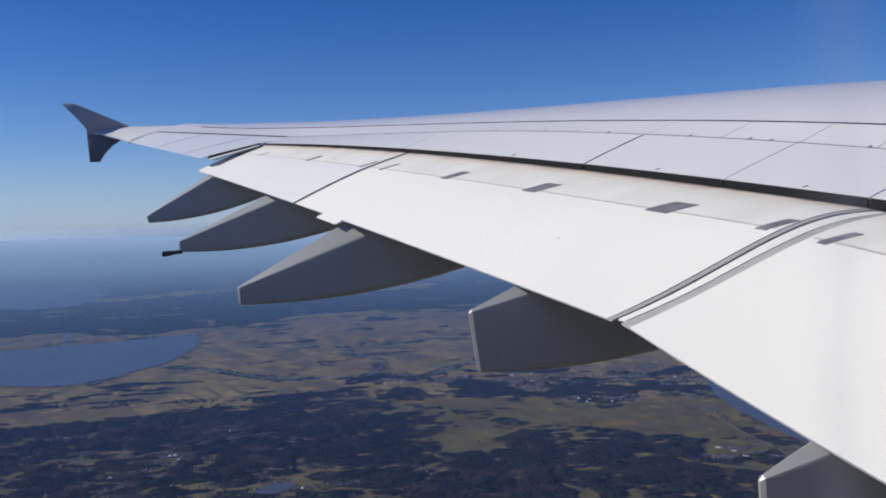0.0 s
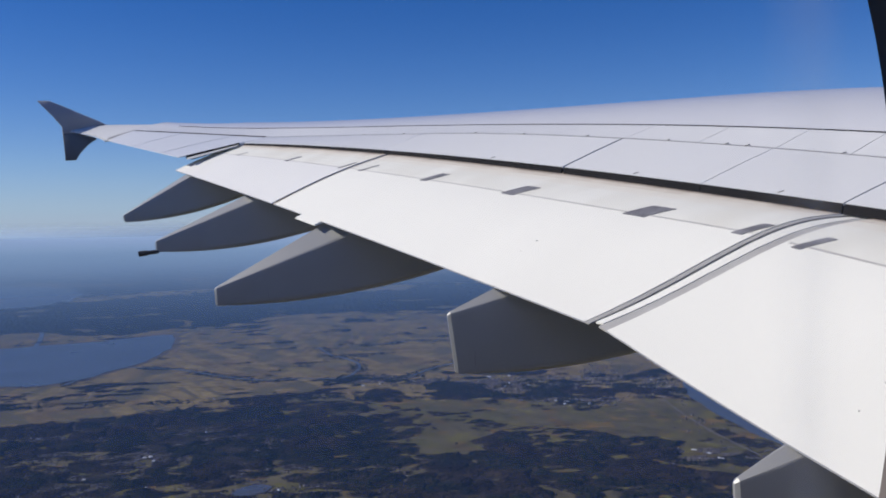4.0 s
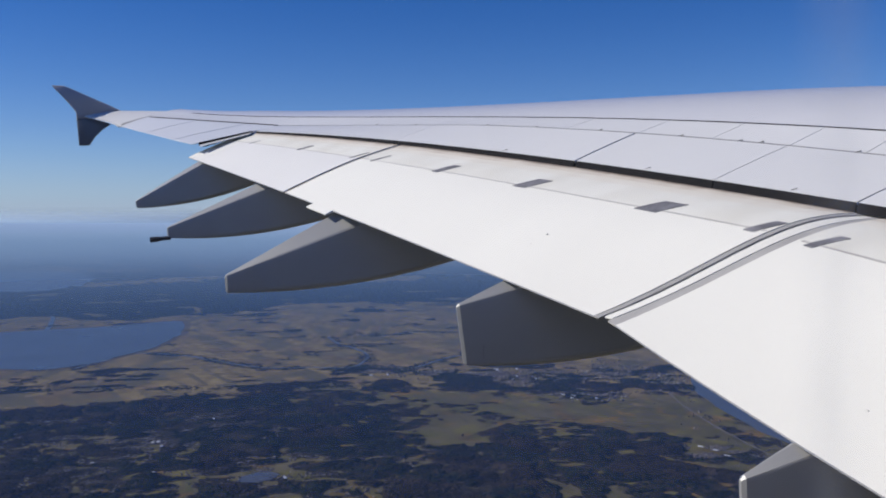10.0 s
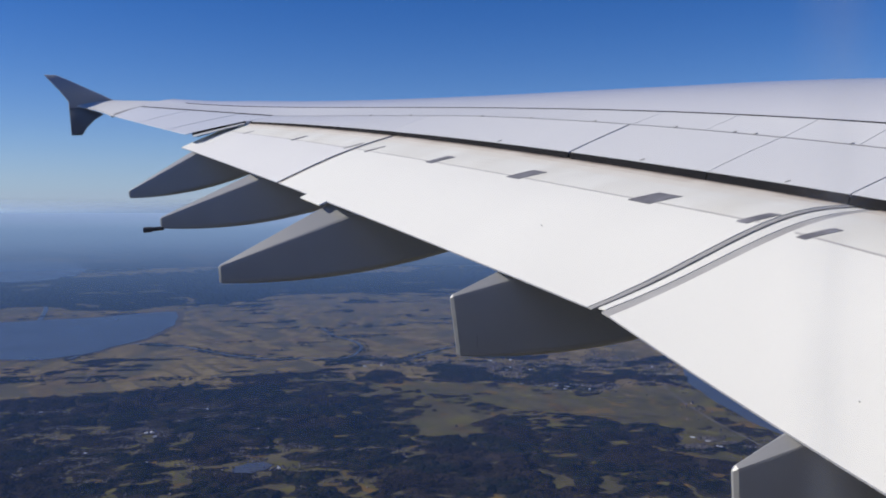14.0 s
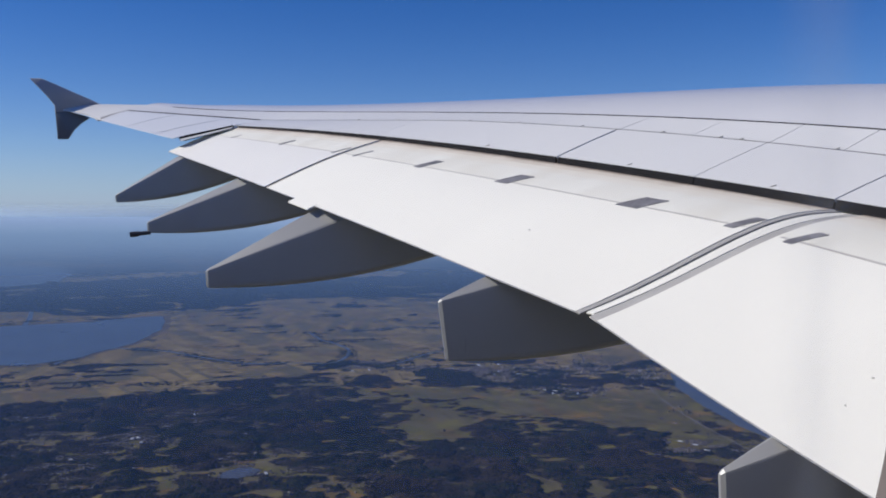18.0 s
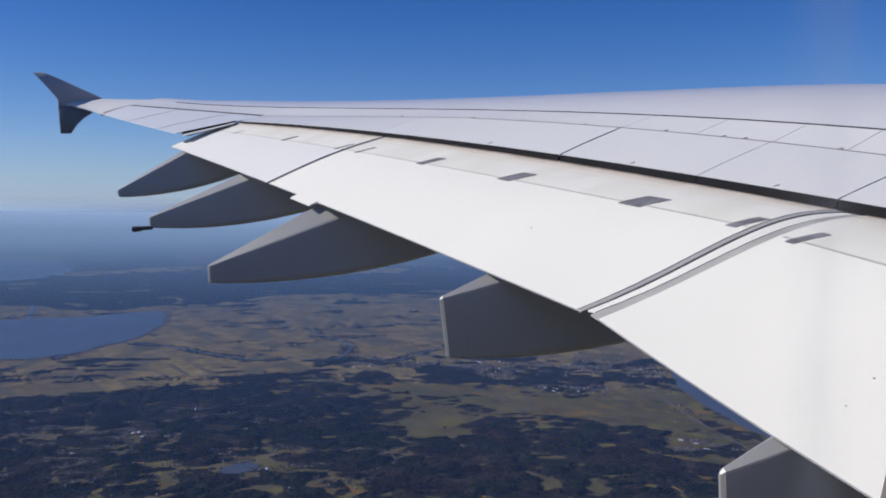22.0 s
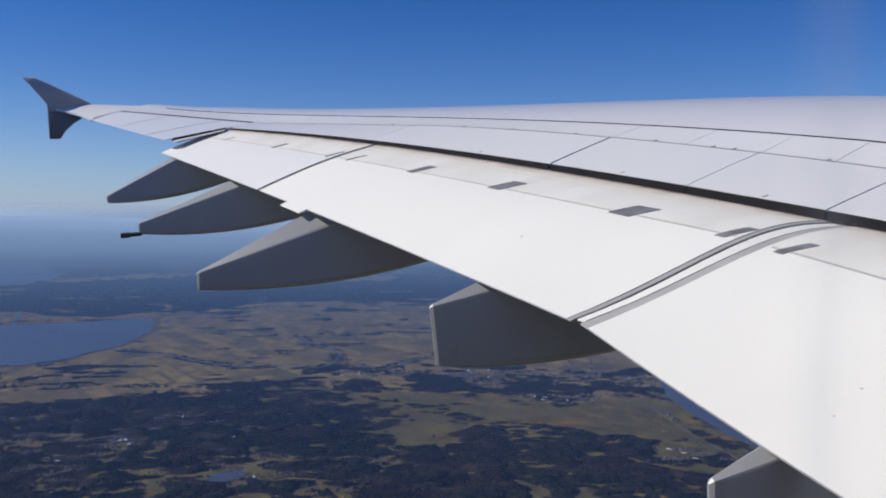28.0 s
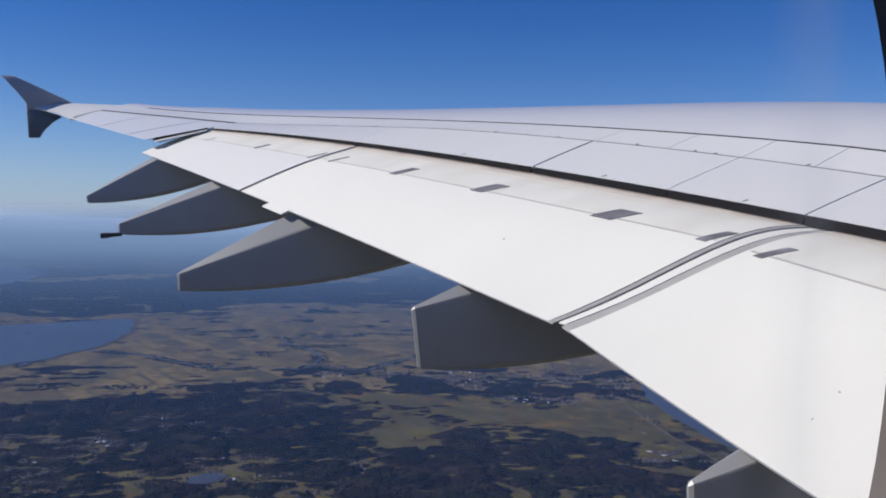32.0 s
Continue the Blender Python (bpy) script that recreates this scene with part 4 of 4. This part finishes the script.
def clumps(name, count, r0, r1, size, mats_label, mat, want, spread=45):
    """Crowns of trees, scattered where the woods stand."""
    r, a = np.sqrt(rng.uniform(r0 * r0, r1 * r1, count * 12)), np.radians(rng.uniform(-22, spread, count * 12))
    x, y = r * np.sin(a), r * np.cos(a)
    fit_ = want(x, y)
    x, y = x[fit_][:count], y[fit_][:count]
    dry = ~wet(x, y)
    x, y = x[dry], y[dry]
    n = len(x)
    k = 7
    rad = size * rng.uniform(0.55, 1.25, n)
    high = rad * rng.uniform(0.25, 0.55, n)
    ang = rng.uniform(0, math.tau, n)[:, None] + np.arange(k)[None] * math.tau / k
    rings = []
    for share, lift in ((1.0, 0.0), (0.86, 0.55)):
        q = rad[:, None] * share * rng.uniform(0.75, 1.2, (n, k))
        rings.append(np.stack([x[:, None] + q * np.cos(ang), y[:, None] + q * np.sin(ang), LAND + high[:, None] * lift * rng.uniform(0.85, 1.15, (n, k))], -1))
    apex = np.stack([x + rad * rng.uniform(-0.2, 0.2, n), y + rad * rng.uniform(-0.2, 0.2, n), LAND + high], -1)[:, None]
    verts = np.concatenate([*rings, apex], 1).reshape(-1, 3)
    verts[:, 2] += np.repeat(hills(x, y), 2 * k + 1)
    verts[:, 2] += 107 * np.maximum(0, (np.hypot(verts[:, 0], verts[:, 1]) - 2600) / 2285) ** 2
    j = np.arange(k)
    nxt = (j + 1) % k
    quads = np.stack([j, nxt, nxt + k, j + k], 1)
    tris = np.stack([j + k, nxt + k, np.full(k, 2 * k)], 1)
    base = np.arange(n)[:, None, None] * (2 * k + 1)
    quads, tris = (quads[None] + base).reshape(-1, 4), (tris[None] + base).reshape(-1, 3)
    me = bpy.data.meshes.new(name)
    me.vertices.add(len(verts))
    me.vertices.foreach_set("co", verts.ravel())
    loops = np.concatenate([quads.ravel(), tris.ravel()])
    me.loops.add(len(loops))
    me.loops.foreach_set("vertex_index", loops)
    starts = np.concatenate([np.arange(len(quads)) * 4, len(quads) * 4 + np.arange(len(tris)) * 3])
    me.polygons.add(len(starts))
    me.polygons.foreach_set("loop_start", starts)
    me.update(calc_edges=True)
    me.validate()
    me.materials.append(mat)
    tagged(new(name, me), mats_label, "woods", kind="stuff")


def canopy(name, r0, r1, cell, lift, label, mat, want):
    """Low uneven ground of woods and scrub, closing the gaps between the crowns."""
    i, j = np.meshgrid(np.arange(-int(0.46 * r1 / cell), int(0.76 * r1 / cell)), np.arange(int(0.6 * r0 / cell), int(r1 / cell) + 1), indexing="ij")
    i, j = i.ravel(), j.ravel()
    x, y = (i + 0.5) * cell, (j + 0.5) * cell
    r = np.hypot(x, y)
    keep = (r > r0) & (r < r1) & want(x, y)
    keep[keep] = ~wet(x[keep], y[keep])
    verts, faces, seen = [], [], {}
    for a0, b0 in zip(i[keep].tolist(), j[keep].tolist()):
        corners = []
        for a, b in ((a0, b0), (a0 + 1, b0), (a0 + 1, b0 + 1), (a0, b0 + 1)):
            if (a, b) not in seen:
                seen[a, b] = len(verts)
                u, v = a * cell, b * cell
                verts.append((u + cell * 0.8 * noise.noise((u * 0.9, v * 0.9, 1)), v + cell * 0.8 * noise.noise((u * 0.9, v * 0.9, 5)), LAND + lift * (1 + 0.6 * noise.noise((u * 0.3, v * 0.3, 8))) + float(hills(u, v))))
            corners.append(seen[a, b])
        faces.append(tuple(corners))
    tagged(new(name, mesh_of(name, verts, faces, mat)), label, "woods", kind="stuff")


def near_line(x, y, lines, reach):
    close = np.zeros(x.shape, bool)
    for pts in lines:
        for (ax, ay), (bx, by) in zip(pts, pts[1:]):
            dx, dy = bx - ax, by - ay
            t = np.clip(((x - ax) * dx + (y - ay) * dy) / (dx * dx + dy * dy), 0, 1)
            close |= np.hypot(x - ax - t * dx, y - ay - t * dy) < reach
    return close


banks = [rounded(c, 1, False) for c in creeks[:3]] + [[(-260, 668), (-120, 655), (20, 628), (140, 612)]]
bank_gaps = Chart(lambda x, y: noise.noise((x / 25, y / 25, 1)) + 0.15, 600, 960, 8)

canopy("scrub_land", 330, 735, 2.2, 0.16, "brown scrub and gardens between the woods", SCRUB, lambda x, y: (near_woods.at(x, y) > -0.34) & (np.hypot(x, y) < 606))
# Both dark floors paint the shade between the crowns into their colour.
canopy("forest_floor", 330, 735, 2.2, 0.22, "floor of the woods with the shade painted dark", BARE, lambda x, y: (near_woods.at(x, y) > 0.10) & (near_homes.at(x, y) < 0))
canopy("ridge_floor", 1030, 1720, 6.5, 0.3, "floor of the wooded ridge with the shade painted dark", EVERGREEN, lambda x, y: mid_woods.at(x, y) > 0.1)
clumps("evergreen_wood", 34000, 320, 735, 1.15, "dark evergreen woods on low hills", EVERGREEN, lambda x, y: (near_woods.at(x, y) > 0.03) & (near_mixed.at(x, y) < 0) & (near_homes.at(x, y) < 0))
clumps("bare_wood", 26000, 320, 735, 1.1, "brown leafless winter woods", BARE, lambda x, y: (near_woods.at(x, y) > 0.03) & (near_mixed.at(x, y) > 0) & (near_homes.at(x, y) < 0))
clumps("scattered_trees", 14000, 320, 735, 0.9, "scattered bare and evergreen trees", BARE, lambda x, y: (near_woods.at(x, y) > -0.4) & (near_woods.at(x, y) < 0.03) & (np.hypot(x, y) < 612))
clumps("hedgerow_trees", 22000, 725, 1300, 1.4, "dark hedges and copses between the fields", EVERGREEN, lambda x, y: mid_woods.at(x, y) > 0.05)
clumps("creek_trees", 4600, 600, 960, 1.2, "dark trees lining the creeks", EVERGREEN, lambda x, y: near_line(x, y, banks, 8) & (bank_gaps.at(x, y) > 0))
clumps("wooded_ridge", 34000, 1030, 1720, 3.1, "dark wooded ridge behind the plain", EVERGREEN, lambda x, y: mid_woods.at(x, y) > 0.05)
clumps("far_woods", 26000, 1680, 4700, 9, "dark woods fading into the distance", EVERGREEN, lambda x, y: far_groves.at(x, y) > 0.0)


def plots(name, r0, r1, cell, aspect, turn, mat, label, want, lift):
    """Fields as separate low slabs, in blocks of one direction."""
    ca, sa_ = math.cos(turn), math.sin(turn)
    verts, faces = [], []
    reach = int(r1 / cell) + 2
    for i in range(-reach, reach):
        jj = -reach * 2
        while jj < reach * 2:
            run = int(rng.choice([1, 1, 2, 3, 5]))
            u0, u1 = i * cell, (i + 1) * cell * 1.0
            v0, v1 = jj * cell * aspect, (jj + run) * cell * aspect
            jj += run
            u0, u1 = u0 + 0.08 * cell * rng.random(), u1 - 0.08 * cell * rng.random()
            v1 -= 0.05 * cell
            cu, cv = (u0 + u1) / 2, (v0 + v1) / 2
            cx, cy = cu * ca - cv * sa_, cu * sa_ + cv * ca
            r, a = math.hypot(cx, cy), math.degrees(math.atan2(cx, cy))
            if not (r0 < r < r1 and -24 < a < 46) or rng.random() < 0.22 or not want(cx, cy):
                continue
            n = len(verts)
            skew, level = 0.2 * cell, lift + 0.05 * rng.random()
            for u, v in ((u0, v0), (u1, v0), (u1, v1), (u0, v1)):
                u, v = u + rng.uniform(-skew, skew), v + rng.uniform(-skew, skew)
                verts.append((u * ca - v * sa_, u * sa_ + v * ca, land_z(math.hypot(u, v)) + level))
            faces.append((n, n + 1, n + 2, n + 3))
    tagged(new(name, mesh_of(name, verts, faces, mat)), label, "fields", kind="stuff")


def district(x, y):
    return noise.noise((x / 150, y / 150, 6.5)) > 0


plots("plain_fields", 590, 1300, 17, 0.6, 0.35, PLOTS, "tan and brown winter fields on the plain", district, 0.07)
plots("plain_strips", 590, 1300, 9, 1.7, -0.25, PLOTS, "narrow brown strips of winter fields", lambda x, y: not district(x, y), 0.07)
plots("valley_fields", 320, 600, 7, 0.6, 0.62, PLOTS_NEAR, "ochre, olive and brown field plots", lambda x, y: near_woods.at(x, y) < 0.15 and noise.noise((x / 40, y / 40, 8)) > -0.25, 0.10)
plots("valley_strips", 320, 600, 4, 1.6, 0.1, PLOTS_NEAR, "narrow olive and brown strips", lambda x, y: near_woods.at(x, y) < 0.15 and noise.noise((x / 40, y / 40, 8)) <= -0.25, 0.10)
plots("far_fields", 1700, 3600, 70, 0.5, 0.2, PLOTS, "hazy distant fields", lambda x, y: grove(x, y, 130) < -0.2, 0.07)


def houses(name, count, places, size, mat, label, spread=0.8):
    """Small gabled houses round some centres."""
    verts, faces = [], []
    for _ in range(count):
        turn, away, wide_, deep_ = places[rng.integers(len(places))]
        turn, away = radians(turn + spread * rng.normal() * wide_), away + spread * rng.normal() * deep_
        x, y = away * math.sin(turn), away * math.cos(turn)
        w, d, h = size * rng.uniform(0.5, 1.0), size * rng.uniform(0.7, 1.7), size * rng.uniform(0.35, 0.7)
        if inside([x], [y], LAKE)[0] or inside([x], [y], RIVER)[0] or noise.noise((x / 16, y / 9, 3.3)) < -0.02:
            continue
        t = 0.4 + rng.normal() * 0.25 + (math.pi / 2 if rng.random() < 0.4 else 0)
        c, s_ = math.cos(t), math.sin(t)
        n = len(verts)
        pts = [(-w, -d, 0), (w, -d, 0), (w, d, 0), (-w, d, 0), (-w, -d, h), (w, -d, h), (w, d, h), (-w, d, h), (0, -d, h * 1.5), (0, d, h * 1.5)]
        verts += [(x + (a * c - b * s_) / 2, y + (a * s_ + b * c) / 2, LAND + e) for a, b, e in pts]
        faces += [tuple(n + i for i in f) for f in ((0, 1, 5, 8, 4), (1, 2, 6, 5), (2, 3, 7, 9, 6), (3, 0, 4, 7), (5, 6, 9, 8), (7, 4, 8, 9))]
    tagged(new(name, mesh_of(name, verts, faces, mat, 20)), label, "houses", kind="stuff")



houses("town_houses", 4200, towns, 1.15, HOUSE, "small grey and white houses of a town")
houses("suburb_houses", 9000, suburbs, 0.8, SUBURB, "small dim houses among the woods", 1.25)
clumps("town_trees", 3600, 560, 760, 1.3, "dark trees between the houses of a town", EVERGREEN, lambda x, y: town_gaps.at(x, y) > 0)
houses("farm_houses", 420, [(31, 520, 1, 50), (22, 600, 6, 10), (4, 900, 8, 60), (14, 850, 8, 90), (9, 400, 8, 40), (4, 640, 4, 8)], 1.0, HOUSE, "scattered farm houses by the fields")


def shed(w, d, h, label):
    """A long low factory shed: walls under a shallow gabled roof."""
    ob = thing("factory_shed", label, "factory shed", group="sheds on the land", at=(0, 0, LAND))
    bm = bmesh.new()
    bmesh.ops.create_cube(bm, size=1, matrix=Matrix.Translation((0, 0, LAND + h / 2)) @ Matrix.Diagonal((w, d, h, 1)))
    part("walls", bm, SHED, ob)
    e = 0.06 * w
    pts = [(-w / 2 - e, -d / 2 - e, h), (w / 2 + e, -d / 2 - e, h), (w / 2 + e, d / 2 + e, h), (-w / 2 - e, d / 2 + e, h), (0, -d / 2 - e, h * 1.35), (0, d / 2 + e, h * 1.35)]
    part("roof", mesh_of("roof", [(x, y, LAND + z) for x, y, z in pts], [(0, 3, 2, 1), (0, 1, 4), (2, 3, 5), (1, 2, 5, 4), (3, 0, 4, 5)], SHED, 20), SHED, ob, "pale metal roof")
    return ob


sheds = [shed(1.1, 2.6, 0.5, "long pale metal shed among the fields"), shed(1.6, 2.2, 0.6, "broad white factory shed in a town"), shed(0.8, 3.4, 0.45, "narrow grey-white shed beside a road")]
for i in range(46):
    turn, away, wide_, deep_ = (towns + suburbs + [(9, 1380, 6, 40)])[rng.integers(len(towns) + len(suburbs) + 1)]
    turn, away = radians(turn + rng.normal() * wide_), away + rng.normal() * deep_
    x, y = away * math.sin(turn), away * math.cos(turn)
    if inside([x], [y], LAKE)[0] or inside([x], [y], RIVER)[0]:
        continue
    m = pose(x, y, LAND, 0, 0, rng.uniform(-30, 60))
    if i < 3:
        sheds[i].matrix_basis = m
    else:
        copy_thing(sheds[i % 3], m)

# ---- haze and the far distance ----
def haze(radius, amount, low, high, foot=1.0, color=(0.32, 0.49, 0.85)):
    """A haze-painted ring: its share at the foot, full at low, gone at high."""
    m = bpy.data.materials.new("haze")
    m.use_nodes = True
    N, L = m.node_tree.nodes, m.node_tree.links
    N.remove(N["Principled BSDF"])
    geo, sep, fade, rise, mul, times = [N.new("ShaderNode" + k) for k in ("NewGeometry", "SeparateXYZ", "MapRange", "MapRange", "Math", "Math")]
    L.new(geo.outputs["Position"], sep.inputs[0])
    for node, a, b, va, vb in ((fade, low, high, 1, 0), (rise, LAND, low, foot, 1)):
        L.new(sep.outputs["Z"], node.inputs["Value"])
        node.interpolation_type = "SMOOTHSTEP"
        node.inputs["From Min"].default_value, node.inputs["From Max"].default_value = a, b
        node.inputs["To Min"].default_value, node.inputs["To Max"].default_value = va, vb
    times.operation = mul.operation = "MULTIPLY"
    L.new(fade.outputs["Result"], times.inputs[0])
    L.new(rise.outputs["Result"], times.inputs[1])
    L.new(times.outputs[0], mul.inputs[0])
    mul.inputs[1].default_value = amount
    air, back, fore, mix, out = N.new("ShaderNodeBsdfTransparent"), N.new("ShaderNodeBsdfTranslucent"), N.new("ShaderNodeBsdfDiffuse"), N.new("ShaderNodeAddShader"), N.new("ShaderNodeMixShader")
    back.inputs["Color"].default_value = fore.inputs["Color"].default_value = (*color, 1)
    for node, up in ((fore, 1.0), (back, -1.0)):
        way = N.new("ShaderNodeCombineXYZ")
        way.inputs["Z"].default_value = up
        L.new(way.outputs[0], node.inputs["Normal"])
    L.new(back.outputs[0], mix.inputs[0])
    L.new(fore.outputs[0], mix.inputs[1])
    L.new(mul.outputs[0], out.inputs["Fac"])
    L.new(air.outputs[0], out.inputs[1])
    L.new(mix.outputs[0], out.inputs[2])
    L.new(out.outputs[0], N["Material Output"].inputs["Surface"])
    ring = []
    for i in range(256):
        a = math.tau * i / 256
        ring.append((radius * math.cos(a), radius * math.sin(a)))
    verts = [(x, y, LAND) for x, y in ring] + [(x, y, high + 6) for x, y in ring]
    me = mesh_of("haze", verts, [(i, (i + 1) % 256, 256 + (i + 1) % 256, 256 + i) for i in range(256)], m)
    tagged(new("backdrop_haze", me), "upright ring tinted as thin blue haze", "haze", kind="structure")


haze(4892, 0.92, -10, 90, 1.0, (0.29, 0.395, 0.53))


# Haze painted on one low sheet: denser and paler the further off.
air = bpy.data.materials.new("low_haze")
air.use_nodes = True
AN, AL = air.node_tree.nodes, air.node_tree.links
AN.remove(AN["Principled BSDF"])
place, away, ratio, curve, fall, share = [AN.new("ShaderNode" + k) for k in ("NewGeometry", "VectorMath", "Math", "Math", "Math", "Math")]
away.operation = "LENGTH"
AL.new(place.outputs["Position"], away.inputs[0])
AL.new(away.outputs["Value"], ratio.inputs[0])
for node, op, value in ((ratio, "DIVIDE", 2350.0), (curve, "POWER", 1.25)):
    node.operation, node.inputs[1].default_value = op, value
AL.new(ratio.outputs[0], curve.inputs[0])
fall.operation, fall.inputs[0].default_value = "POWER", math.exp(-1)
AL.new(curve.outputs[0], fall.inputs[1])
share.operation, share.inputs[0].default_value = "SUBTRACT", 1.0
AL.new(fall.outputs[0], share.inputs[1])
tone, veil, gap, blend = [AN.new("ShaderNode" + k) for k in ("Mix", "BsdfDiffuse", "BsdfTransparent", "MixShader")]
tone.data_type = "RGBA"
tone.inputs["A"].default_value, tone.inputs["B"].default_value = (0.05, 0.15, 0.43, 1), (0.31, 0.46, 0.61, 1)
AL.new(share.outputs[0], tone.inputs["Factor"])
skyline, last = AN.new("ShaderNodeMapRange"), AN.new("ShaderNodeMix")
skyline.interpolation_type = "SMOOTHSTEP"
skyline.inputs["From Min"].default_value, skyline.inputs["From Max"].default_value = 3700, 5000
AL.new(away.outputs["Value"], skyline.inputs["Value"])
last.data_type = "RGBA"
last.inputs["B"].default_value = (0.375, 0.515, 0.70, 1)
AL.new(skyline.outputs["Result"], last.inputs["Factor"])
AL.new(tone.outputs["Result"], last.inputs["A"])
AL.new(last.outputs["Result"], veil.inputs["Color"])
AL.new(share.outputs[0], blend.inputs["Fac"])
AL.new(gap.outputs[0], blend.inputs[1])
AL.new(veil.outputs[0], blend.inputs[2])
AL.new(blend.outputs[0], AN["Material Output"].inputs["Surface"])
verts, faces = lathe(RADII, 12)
tagged(new("backdrop_haze", mesh_of("low_haze", verts, faces, air)), "low sheet tinted as blue haze over the land", "haze", kind="structure")
